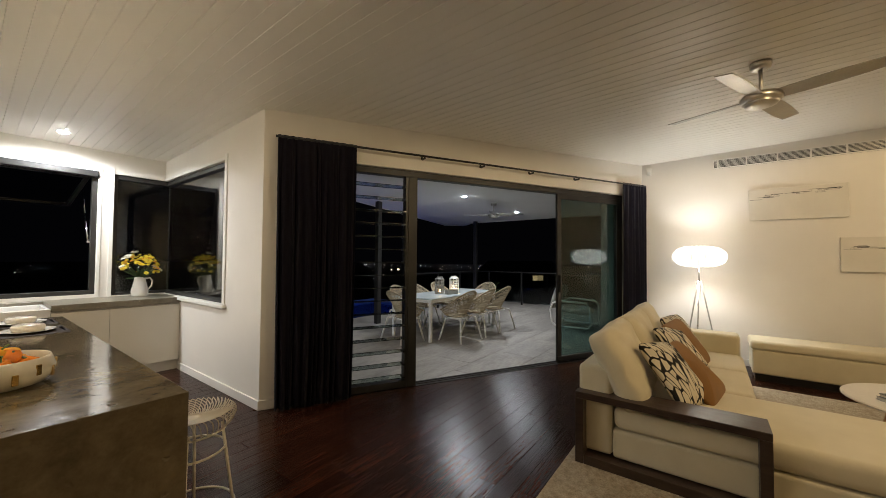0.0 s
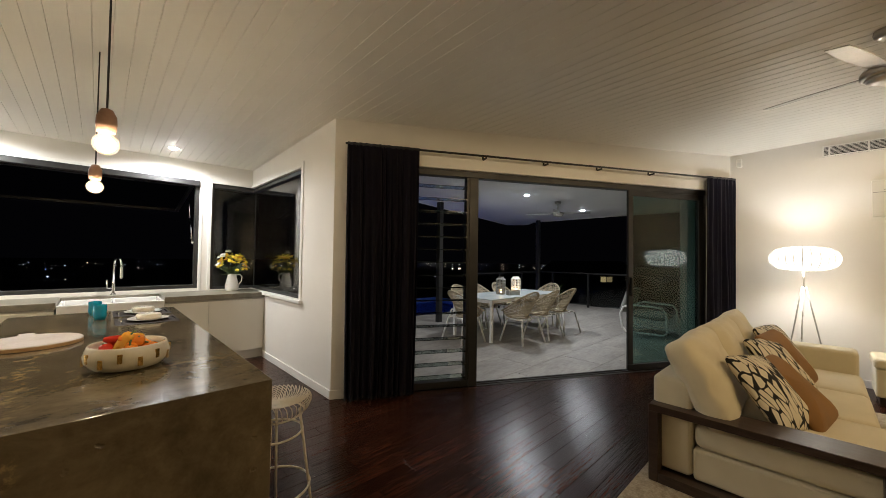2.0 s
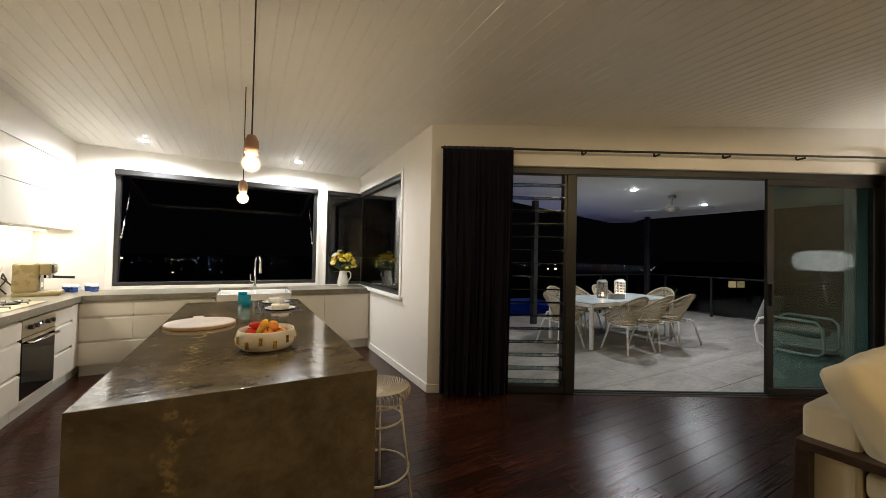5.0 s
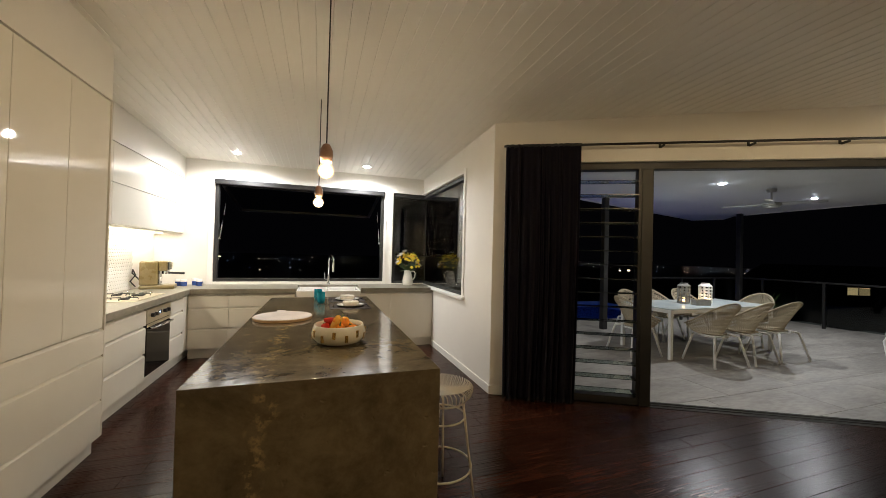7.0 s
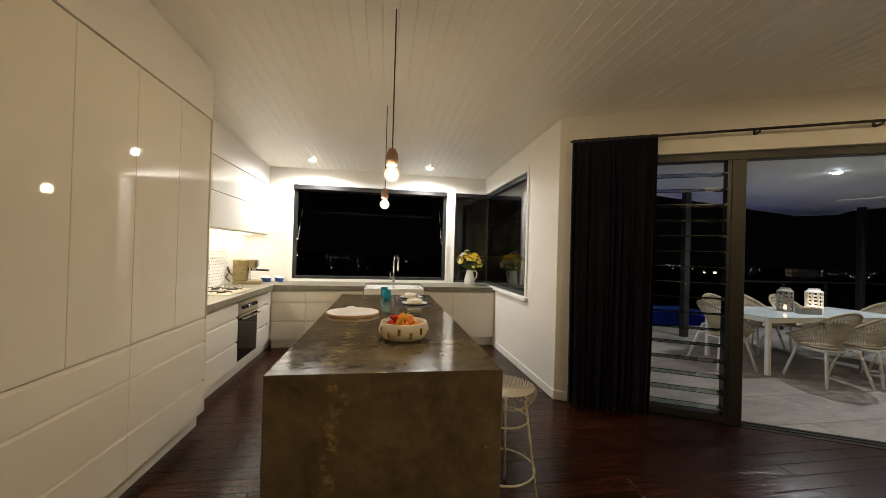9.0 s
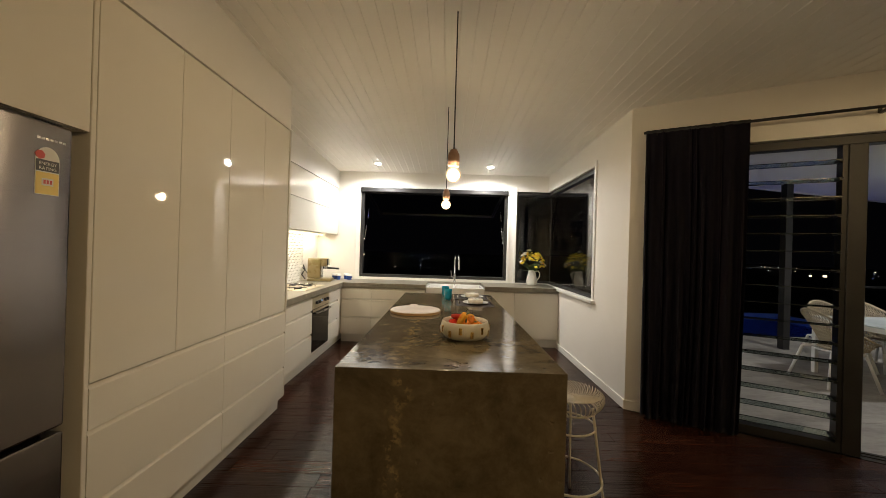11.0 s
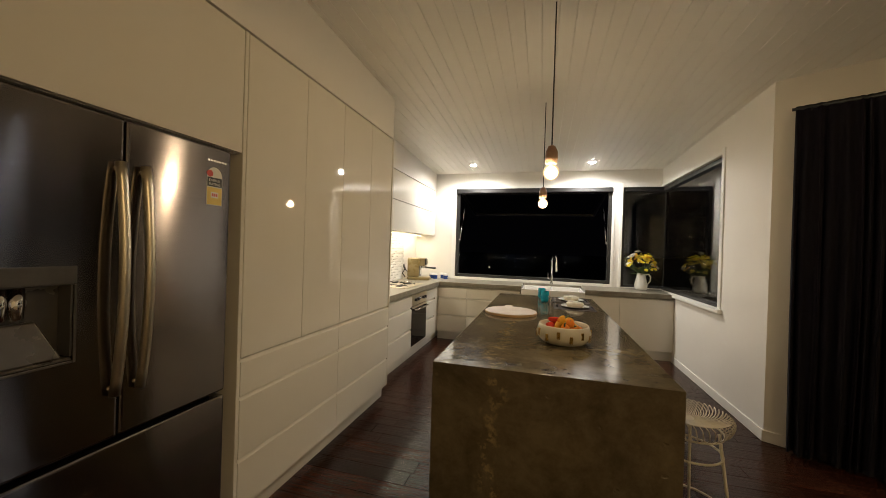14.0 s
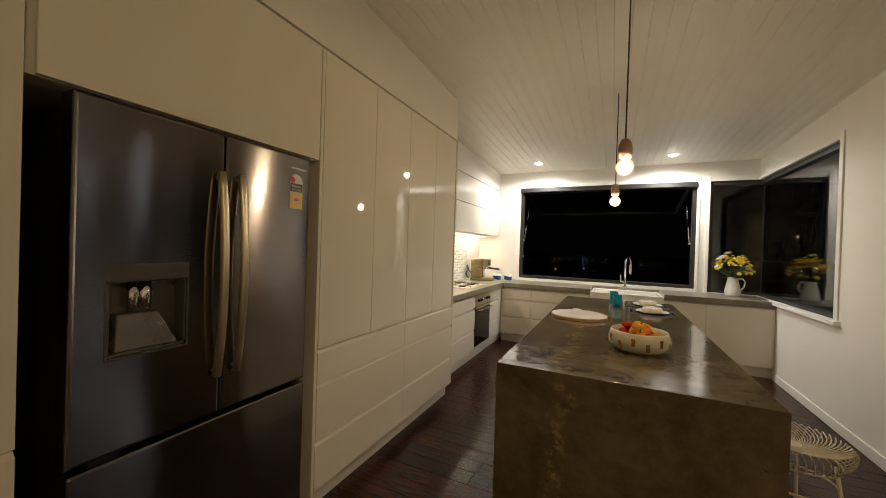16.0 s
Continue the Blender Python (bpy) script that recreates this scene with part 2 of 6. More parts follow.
def add_vein(m, x, tone):
    """An ochre mineral streak running down the slab, broken up by noise."""
    nt = m.node_tree
    b = nt.nodes["Principled BSDF"]
    old = b.inputs["Base Color"].links[0].from_socket
    tc, sep = nt.nodes.new("ShaderNodeTexCoord"), nt.nodes.new("ShaderNodeSeparateXYZ")
    nt.links.new(tc.outputs["Object"], sep.inputs[0])
    wander = noise_of(nt, tc.outputs["Object"], 3.0, 4)
    w = nt.nodes.new("ShaderNodeMath")
    w.operation = "MULTIPLY_ADD"
    w.inputs[1].default_value, w.inputs[2].default_value = 0.3, -0.15 - x
    nt.links.new(wander, w.inputs[0])
    d, ab = nt.nodes.new("ShaderNodeMath"), nt.nodes.new("ShaderNodeMath")
    ab.operation = "ABSOLUTE"
    nt.links.new(sep.outputs[0], d.inputs[0])
    nt.links.new(w.outputs[0], d.inputs[1])
    nt.links.new(d.outputs[0], ab.inputs[0])
    near = ramp(nt, ab.outputs[0], [(0.01, (1, 1, 1)), (0.05, (0, 0, 0))])
    crumbs = ramp(nt, noise_of(nt, tc.outputs["Object"], 22, 6, 0.7), [(0.5, (0, 0, 0)), (0.6, (1, 1, 1))])
    mul, mx = nt.nodes.new("ShaderNodeMix"), nt.nodes.new("ShaderNodeMix")
    mul.data_type, mul.blend_type, mx.data_type = "RGBA", "MULTIPLY", "RGBA"
    mul.inputs["Factor"].default_value = 1
    nt.links.new(near, mul.inputs["A"])
    nt.links.new(crumbs, mul.inputs["B"])
    nt.links.new(mul.outputs["Result"], mx.inputs["Factor"])
    nt.links.new(old, mx.inputs["A"])
    mx.inputs["B"].default_value = (*tone, 1)
    nt.links.new(mx.outputs["Result"], b.inputs["Base Color"])


CONC_DARK = concrete_material("polished_dark_concrete", (0.075, 0.057, 0.034), (0.195, 0.158, 0.096), (0.07, 0.15), (0.185, 0.145, 0.08))
CONC_DARK.node_tree.nodes["Principled BSDF"].inputs["Specular IOR Level"].default_value = 0.36
add_vein(CONC_DARK, -0.21, (0.33, 0.25, 0.12))
CONC = concrete_material("grey_concrete", (0.14, 0.125, 0.09), (0.28, 0.25, 0.195), (0.25, 0.4), (0.4, 0.36, 0.28))
TILE = surface("deck_tile", (0.22, 0.205, 0.185), (0.4, 0.38, 0.345), (0.4, 0.6), 2.4, 14, 0.05, stretch=(0.7, 2.2, 1), shift=True)
SOFFIT = surface("deck_soffit_paint", (0.74, 0.74, 0.74), (0.78, 0.78, 0.78), (0.5, 0.6), 2, 100, 0.03)

# ---- mesh helpers ----


def part(name, bm, material, parent=None, label="", smooth=False):
    me = bpy.data.meshes.new(name)
    bm.normal_update()
    bm.to_mesh(me)
    bm.free()
    if smooth:
        me.polygons.foreach_set("use_smooth", [True] * len(me.polygons))
    me.materials.append(material)
    ob = new(name, me)
    if parent is not None:
        ob.parent = parent
    if label:
        ob["label"] = label
    return ob


def thing(name, label, category, m=None, group="", kind=""):
    ob = new(name)
    if m is not None:
        ob.matrix_world = m
    ob.empty_display_size = 0.1
    return tagged(ob, label, category, group, kind)


def box(bm, x0, x1, y0, y1, z0, z1, bev=0.0, seg=1, m=None):
    mat = Matrix.Translation(((x0 + x1) / 2, (y0 + y1) / 2, (z0 + z1) / 2)) @ Matrix.Diagonal((abs(x1 - x0), abs(y1 - y0), abs(z1 - z0), 1))
    vs = bmesh.ops.create_cube(bm, size=1, matrix=(m @ mat) if m is not None else mat)["verts"]
    if bev:
        es = list({e for v in vs for e in v.link_edges})
        bmesh.ops.bevel(bm, geom=es, offset=bev, segments=seg, affect="EDGES", profile=0.5)
    return bm


def boxes(rows, bev=0.0, seg=1):
    bm = bmesh.new()
    for r in rows:
        box(bm, *r, bev=bev, seg=seg)
    return bm


def tube(bm, pts, r, n=8, closed=False, r_end=None):
    """A round bar swept along points."""
    pts = [Vector(q) for q in pts]
    rings, up = [], None
    count = len(pts)
    for i, q in enumerate(pts):
        a = pts[i - 1] if (i > 0 or closed) else q
        b = pts[(i + 1) % count] if (i < count - 1 or closed) else q
        d = (b - a).normalized()
        if up is None:
            up = Vector((0, 0, 1)) if abs(d.z) < 0.9 else Vector((1, 0, 0))
        side = d.cross(up)
        if side.length < 1e-5:
            side = d.orthogonal()
        side.normalize()
        up = side.cross(d).normalized()
        rad = r if r_end is None else r + (r_end - r) * i / (count - 1)
        rings.append([bm.verts.new(q + side * rad * math.cos(2 * math.pi * k / n) + up * rad * math.sin(2 * math.pi * k / n)) for k in range(n)])
    for i in range(count if closed else count - 1):
        p, q = rings[i], rings[(i + 1) % count]
        for k in range(n):
            bm.faces.new((p[k], p[(k + 1) % n], q[(k + 1) % n], q[k]))
    if not closed:
        bm.faces.new(rings[0][::-1])
        bm.faces.new(rings[-1])
    return bm


def lathe(bm, profile, n=32, at=(0, 0, 0), squash=(1, 1)):
    rings = []
    for r, z in profile:
        if r < 1e-6:
            rings.append([bm.verts.new((at[0], at[1], at[2] + z))])
        else:
            rings.append([bm.verts.new((at[0] + squash[0] * r * math.cos(2 * math.pi * k / n), at[1] + squash[1] * r * math.sin(2 * math.pi * k / n), at[2] + z)) for k in range(n)])
    for p, q in zip(rings, rings[1:]):
        for k in range(n):
            a, b, c, d = p[k % len(p)], p[(k + 1) % len(p)], q[(k + 1) % len(q)], q[k % len(q)]
            face = [v for i, v in enumerate((a, b, c, d)) if v not in (a, b, c, d)[:i]]
            if len(face) > 2:
                bm.faces.new(face)
    bmesh.ops.recalc_face_normals(bm, faces=bm.faces)
    return bm


def cushion(bm, w, d, h, m=None, power=4.0, soft=0.35, nu=28, nv=14, puff=0.0, seed=0):
    """A filled cushion: a rounded block whose sides swell; w, d, h full sizes, centred."""
    def se(c, p):
        return math.copysign(abs(c) ** (2 / p), c)
    grid = []
    for j in range(nv + 1):
        v = -math.pi / 2 + math.pi * j / nv
        row = []
        for i in range(nu):
            t = 2 * math.pi * i / nu
            x, y, z = se(math.cos(v), 2 / soft) * se(math.cos(t), power), se(math.cos(v), 2 / soft) * se(math.sin(t), power), se(math.sin(v), 2.6)
            k = 1 + 0.02 * noise.noise(Vector((x * 1.7 + seed, y * 1.7, z * 1.7 + seed)))
            z *= 1 - puff * max(abs(x), abs(y)) ** 3
            q = Vector((x * w / 2 * k, y * d / 2 * k, z * h / 2))
            row.append(bm.verts.new(m @ q if m is not None else q))
        grid.append(row)
    for j in range(nv):
        for i in range(nu):
            bm.faces.new((grid[j][i], grid[j][(i + 1) % nu], grid[j + 1][(i + 1) % nu], grid[j + 1][i]))
    bmesh.ops.remove_doubles(bm, verts=bm.verts, dist=1e-5)
    bmesh.ops.recalc_face_normals(bm, faces=bm.faces)
    return bm


def structure(ob):
    return tagged(ob, kind="structure")


# ---- the plan ----
XR, YC, YN = 1.734, 3.433, 6.18          # kitchen side wall, its corner, window wall
XE, YS = 6.49, -4.2                      # far living wall, wall behind
XW = -2.23                               # kitchen back wall
PX = -1.42                               # tall cabinet fronts
TURN = -28.2                             # the glass wall stands askew
UV = pose(XR, YC, 0, 0, 0, TURN)
SLOPE = math.tan(radians(TURN))


def glass_wall_y(x, out=0.0):
    return YC + (x - XR) * SLOPE + out / math.cos(radians(TURN))


TOP = 3.2


def in_uv(ob):
    ob.matrix_world = UV
    return ob


structure(part("wall_north", boxes([(XW, -1.5, YN, YN + 0.15, 0, TOP), (-1.5, 1.04, YN, YN + 0.15, 0, 0.96), (-1.5, 1.04, YN, YN + 0.15, 2.5, TOP),
                                    (1.04, 1.19, YN, YN + 0.15, 0, TOP), (1.19, XR + 0.146, YN, YN + 0.15, 0, 0.93), (1.19, XR + 0.146, YN, YN + 0.15, 2.5, TOP)]), PAINT))
structure(part("wall_kitchen_side", boxes([(XR, XR + 0.146, YC, 4.25, 0, TOP), (XR, XR + 0.146, 4.25, YN, 0, 0.92), (XR, XR + 0.146, 4.25, YN, 2.5, TOP)]), PAINT))
structure(in_uv(part("wall_glass_side", boxes([(0, 0.45, 0, 0.146, 0, TOP), (0.45, 4.98, 0, 0.146, 2.43, TOP), (4.98, 5.42, 0, 0.146, 0, TOP)]), PAINT)))
structure(part("wall_east", boxes([(XE, XE + 0.15, YS, 0.95, 0, TOP)]), PAINT))
structure(part("wall_south", boxes([(PX, XE + 0.15, YS - 0.15, YS, 0, TOP)]), PAINT))
structure(part("wall_west", boxes([(XW - 0.15, XW, -0.62, YN + 0.15, 0, TOP), (XW - 0.15, PX, YS - 0.15, -0.62, 0, TOP)]), PAINT))
structure(part("bulkhead", boxes([(XW, PX, -0.62, 3.18, 2.49, TOP), (XW, -1.88, 3.18, YN, 2.47, TOP)]), PAINT))


def make_ceiling():
    """Lining boards with V joints, running to the kitchen window, on a gentle fall."""
    bm = bmesh.new()
    w, line = 0.102, []
    x = -2.3
    while x < XE + 0.1:
        line += [(x, 0.006), (x + 0.0032, 0.0), (x + w - 0.0032, 0.0)]
        x += w
    ends = []
    for x, lift in line:
        far = YN + 0.05 if x < XR + 0.05 else glass_wall_y(x, 0.05)
        a = bm.verts.new((x, YS - 0.05, ceiling_z(YS) + lift))
        b = bm.verts.new((x, far, ceiling_z(far) + lift))
        ends.append((a, b))
    for (a, b), (c, d) in zip(ends, ends[1:]):
        bm.faces.new((a, b, d, c))
    return part("ceiling", bm, CEIL_PAINT)


structure(make_ceiling())
structure(part("ceiling_slab", boxes([(XW, XE, YS, YC - 2.6, 3.16, 3.22), (XW, XR, YC - 2.6, YN, 3.16, 3.22)]), PAINT))

floor = structure(part("floor", boxes([(XW, XE, YS, 0.9, -0.12, -0.014), (XW, XR, 0.9, YN, -0.12, -0.014)]), FLOOR_BASE))
bm = bmesh.new()
tri = [(XR, YC + 0.08), (XR, 0.9), (XE, 0.9), (XE, glass_wall_y(XE) + 0.08)]
lo, hi = [bm.verts.new((x, y, -0.12)) for x, y in tri], [bm.verts.new((x, y, -0.0142)) for x, y in tri]
bm.faces.new(hi[::-1]), bm.faces.new(lo)
for i in range(4):
    bm.faces.new((lo[i], hi[i], hi[(i + 1) % 4], lo[(i + 1) % 4]))
bmesh.ops.recalc_face_normals(bm, faces=bm.faces)
structure(part("floor_corner", bm, FLOOR_BASE))

bm = boxes([(XR - 0.014, XR, YC - 0.01, 5.5, 0, 0.09)], 0.003)
structure(part("baseboard", bm, TRIM))
structure(in_uv(part("baseboard", boxes([(-0.01, 0.45, -0.014, 0, 0, 0.09), (4.98, 5.38, -0.014, 0, 0, 0.09)], 0.003), TRIM)))
structure(part("baseboard", boxes([(XE - 0.014, XE, YS, 0.9, 0, 0.09)], 0.003), TRIM))
structure(in_uv(part("trim", boxes([(0.5, 4.95, -0.02, 0.0, 2.43, 2.56)], 0.003), TRIM)))
structure(part("trim", boxes([(XR - 0.012, XR + 0.02, 4.2, 4.26, 0.93, 2.56), (XR - 0.012, XR + 0.02, 4.26, YN, 2.495, 2.53)], 0.003), TRIM))
structure(part("window_sill", boxes([(XR - 0.045, XR + 0.1, 4.17, 5.62, 0.885, 0.925)], 0.004), TRIM))
structure(part("trim", boxes([(-1.57, -1.5, YN - 0.014, YN, 0.92, 2.56), (1.04, 1.075, YN - 0.014, YN, 0.92, 2.56), (1.15, 1.19, YN - 0.014, YN, 0.92, 2.56), (-1.5, 1.04, YN - 0.014, YN, 2.5, 2.54)], 0.003), TRIM))

# ---- windows and the glass wall ----


def frame_bars(x0, x1, z0, z1, w, y0, y1):
    return [(x0, x1, y0, y1, z0, z0 + w), (x0, x1, y0, y1, z1 - w, z1), (x0, x0 + w, y0, y1, z0 + w, z1 - w), (x1 - w, x1, y0, y1, z0 + w, z1 - w)]


def pane(rows, parent, mat=PANE, name="pane"):
    ob = part(name, boxes(rows), mat, parent)
    ob.visible_shadow = False
    return ob


win = thing("window_1", "dark aluminium awning window over the sink", "window", kind="structure")
part("window_frame", boxes(frame_bars(-1.5, 1.04, 0.96, 2.5, 0.05, YN + 0.03, YN + 0.11), 0.003), METAL_DARK, win)
sash = part("sash", boxes(frame_bars(-1.21, 1.21, -1.43, 0.0, 0.045, -0.02, 0.02), 0.003), METAL_DARK, win, "sash swung open outwards")
sash.matrix_basis = pose(-0.23, YN + 0.09, 2.44, 80, 0, 0)
part("blind_box", boxes([(-1.495, 1.035, YN - 0.05, YN + 0.03, 2.42, 2.497)], 0.012, 2), METAL_DARK, win, "dark roller blind cassette")
pane([(-1.165, 1.165, -0.003, 0.003, -1.385, -0.045)], sash)
for sx in (-1, 1):
    cx = -0.23
    strut = bmesh.new()
    tube(strut, [(cx + sx * 1.2, YN + 0.05, 1.62), (cx + sx * 1.19, YN + 0.22, 1.98)], 0.01)
    tube(strut, [(cx + sx * 1.19, YN + 0.22, 1.98), (cx + sx * 1.19, YN + 0.36, 2.29)], 0.006)
    tube(strut, [(cx + sx * 1.2, YN + 0.03, 1.61), (cx + sx * 1.2, YN + 0.06, 1.61)], 0.016)
    part("gas_strut", strut, CHROME, win, "bright gas strut", True)

win = thing("window_2", "dark framed corner window meeting glass to glass", "window", kind="structure")
part("window_frame", boxes([(1.19, 1.235, YN + 0.03, YN + 0.11, 0.93, 2.5), (1.235, XR + 0.1, YN + 0.03, YN + 0.11, 2.44, 2.5), (1.235, XR + 0.1, YN + 0.03, YN + 0.11, 0.93, 0.965)], 0.003), METAL_DARK, win)
part("window_frame", boxes([(XR + 0.03, XR + 0.11, 4.26, 4.31, 0.925, 2.495), (XR + 0.03, XR + 0.11, 4.31, YN + 0.03, 2.44, 2.495), (XR + 0.03, XR + 0.11, 4.31, YN + 0.03, 0.925, 0.965)], 0.003), METAL_DARK, win)
part("mullion", boxes([(XR + 0.064, XR + 0.074, YN + 0.064, YN + 0.074, 0.965, 2.44)]), METAL_DARK, win)
pane([(1.235, XR + 0.064, YN + 0.066, YN + 0.072, 0.965, 2.44)], win)
pane([(XR + 0.066, XR + 0.072, 4.31, YN + 0.064, 0.965, 2.44)], win)

glass_wall = thing("door_1", "dark aluminium sliding glass door standing half open", "door", UV, kind="structure")
part("door_frame", boxes([(0.47, 4.98, 0.03, 0.13, 2.36, 2.43), (0.45, 0.5, 0.03, 0.13, 0, 2.36), (1.475, 1.58, 0.02, 0.135, 0, 2.36), (4.93, 4.98, 0.03, 0.13, 0, 2.36)], 0.004), METAL_DARK, glass_wall)
part("door_track", boxes([(1.58, 4.93, -0.002, 0.15, -0.02, 0.004), (1.58, 4.93, 0.045, 0.053, 0.004, 0.012), (1.58, 4.93, 0.1, 0.108, 0.004, 0.012)]), FLOOR_BASE, glass_wall)
part("louvre_sill", boxes([(0.5, 1.475, 0.03, 0.13, 0.0, 0.07)], 0.002), METAL_DARK, glass_wall)
panel = part("door_panel", boxes(frame_bars(3.67, 4.93, 0.02, 2.36, 0.075, 0.03, 0.07), 0.004), METAL_DARK, glass_wall)
pane([(3.745, 4.855, 0.046, 0.052, 0.095, 2.285)], panel, PANE_DOOR)
panel = part("door_panel", boxes(frame_bars(3.72, 4.95, 0.02, 2.36, 0.06, 0.09, 0.125), 0.004), METAL_DARK, glass_wall)
pane([(3.78, 4.89, 0.106, 0.112, 0.08, 2.3)], panel, PANE_OUTER)
part("handle", boxes([(3.69, 3.715, -0.005, 0.03, 0.98, 1.22)], 0.006, 2), BLACK, panel)
part("jamb", boxes([(1.445, 1.475, 0.03, 0.13, 0.07, 2.36), (0.5, 0.545, 0.03, 0.13, 0.07, 2.36)]), BLACK, glass_wall, "black louvre gallery")
blade_mat = pane_material("louvre_glass", (0.8, 0.88, 0.86))
EDGE = surface("glass_edge", (0.008, 0.014, 0.012), (0.015, 0.024, 0.02), (0.15, 0.25), 5, 30, 0.0)
bm = bmesh.new()
box(bm, -0.43, 0.47, -0.075, 0.075, -0.003, 0.003, 0.001)
first = None
for k in range(16):
    z = 0.11 + k * 0.1422
    m = Matrix.Translation((0.975, 0.08, z)) @ pose(0, 0, 0, -2, 0, 0)
    if first is None:
        first = part("louvre_blade", bm, blade_mat, glass_wall)
        first.visible_shadow = False
        first.data.materials.append(EDGE)
        for p in first.data.polygons:
            if abs(p.normal.y) > 0.5:
                p.material_index = 1
        first.matrix_basis = m
    else:
        o = first.copy()
        scene.collection.objects.link(o)
        o.matrix_basis = m
    part("blade_clip", boxes([(1.425, 1.446, 0.02, 0.12, z - 0.012, z + 0.01)], 0.002), BLACK, glass_wall)

# ---- curtains ----


def curtain(name, u0, u1, label, waves, seed, flare):
    """Gathered cloth: pinched pleats at the rod that open into uneven folds with a wandering hem."""
    n, rows = waves * 14, 40
    rng = random.Random(seed)
    edges = [0.0]
    for _ in range(waves):
        edges.append(edges[-1] + rng.uniform(0.55, 1.5))
    edges = [e / edges[-1] for e in edges]
    depth = [rng.uniform(0.45, 1.25) for _ in range(waves)]
    drift = [rng.uniform(-0.03, 0.03) for _ in range(waves + 1)]
    grid = []
    for j in range(rows + 1):
        h = j / rows
        row = []
        for i in range(n + 1):
            s = i / n
            k = next(q for q in range(waves) if s <= edges[q + 1] + 1e-9)
            f = (s - edges[k]) / (edges[k + 1] - edges[k])
            slip = (drift[k] * (1 - f) + drift[k + 1] * f) * math.sin(math.pi * (1 - h)) * min(1, 6 * s) * min(1, 6 * (1 - s))
            amp = (0.011 + 0.032 * (1 - h) ** 0.7) * depth[k]
            y = -0.1 - amp * math.sin(2 * math.pi * f) * (0.85 + 0.3 * math.sin(5 * h + k * 1.7))
            y += 0.02 * (1 - h) * math.sin(k * 2.1 + seed) + 0.006 * noise.noise(Vector((s * 9, h * 5, seed)))
            x = u0 + (u1 - u0) * s + slip + flare * (1 - h) ** 2 * (s - 0.35)
            if h > 0.955:
                y = -0.095 + 0.6 * (y + 0.095)
            z = 0.012 + h * 2.59 + (0.012 * math.sin(k * 1.9 + 4 * f) * (1 - h) ** 6 if h < 0.5 else 0)
            row.append((x, min(y, -0.03), max(z, 0.004)))
        grid.append(row)
    def cloth(shift, lift, thick):
        bm = bmesh.new()
        net = [[bm.verts.new((x, y + shift, max(z, lift))) for x, y, z in row] for row in grid]
        for j in range(rows):
            for i in range(n):
                bm.faces.new((net[j][i], net[j][i + 1], net[j + 1][i + 1], net[j + 1][i]))
        bmesh.ops.solidify(bm, geom=bm.faces[:], thickness=thick)
        return bm
    ob = part(name, cloth(0, 0.004, 0.004), CURTAIN, smooth=True)
    part("lining", cloth(0.012, 0.03, 0.002), LINING, ob, "pale lining facing the glass", True)
    ob.matrix_world = UV
    return tagged(ob, label, "curtain", "curtains on the rod")


curtain("curtain", 0.12, 0.86, "black full-length gathered curtain drawn beside the louvre window", 12, 3, -0.03)
curtain("curtain", 4.84, 5.36, "black full-length pleated curtain gathered in the room corner", 7, 8, 0.03)
rod = thing("curtain_rod", "thin black metal curtain rod on brackets", "curtain rod", UV)
bm = bmesh.new()
tube(bm, [(0.1, -0.095, 2.585), (5.35, -0.095, 2.585)], 0.012)
part("rod", bm, BLACK, rod, smooth=True)
for uu in (1.62, 2.4, 3.15, 3.95, 0.2, 5.3):
    part("bracket", boxes([(uu - 0.009, uu + 0.009, -0.1, 0, 2.555, 2.573), (uu - 0.012, uu + 0.012, -0.006, 0, 2.53, 2.6)], 0.002), BLACK, rod)

# ---- the deck ----
DX, DY = 10.7, 6.45
ground = structure(part("ground", boxes([(-900, 900, -500, 1500, -14.2, -14)]), surface("night_land", (0.01, 0.012, 0.01), (0.03, 0.032, 0.03), (0.8, 0.9), 0.05, 2, 0.0)))
deck = structure(part("deck_slab", boxes([(XR + 0.146, DX + 0.1, 0.5, DY + 0.1, -0.3, -0.03)]), CONC))


def plate(plan, z0, z1):
    """A flat slab over a plan of corners."""
    bm = bmesh.new()
    lo, hi = [bm.verts.new((x, y, z0)) for x, y in plan], [bm.verts.new((x, y, z1)) for x, y in plan]
    bm.faces.new(lo[::-1]), bm.faces.new(hi)
    for i in range(len(plan)):
        k = (i + 1) % len(plan)
        bm.faces.new((lo[i], lo[k], hi[k], hi[i]))
    bmesh.ops.recalc_face_normals(bm, faces=bm.faces)
    return bm


EAVES = [(XR + 0.147, 5.25), (10.9, 8.0), (11.35, 7.45), (10.7, 6.75), (10.6, 0.6), (7.4, 0.6), (XR + 0.147, glass_wall_y(XR + 0.147, 0.15))]
structure(part("deck_ceiling", plate(EAVES, 2.7, 2.76), SOFFIT))
for (xa, ya), (xb, yb) in zip(EAVES[:4], EAVES[1:5]):
    ln, an = math.hypot(xb - xa, yb - ya), math.degrees(math.atan2(yb - ya, xb - xa))
    ob = structure(part("fascia", boxes([(0.0, ln, 0.001, 0.03, 0, 0.16)]), TRIM))
    ob.matrix_world = pose(xa, ya, 2.685, 0, 0, an)
for x, y in ((5.58, 5.95), (10.35, 6.35)):
    ob = part("deck_post", boxes([(x - 0.055, x + 0.055, y - 0.055, y + 0.055, -0.02, 2.7)], 0.004), METAL_DARK)
    tagged(ob, "dark square metal post holding up the deck roof", "post", "deck posts")

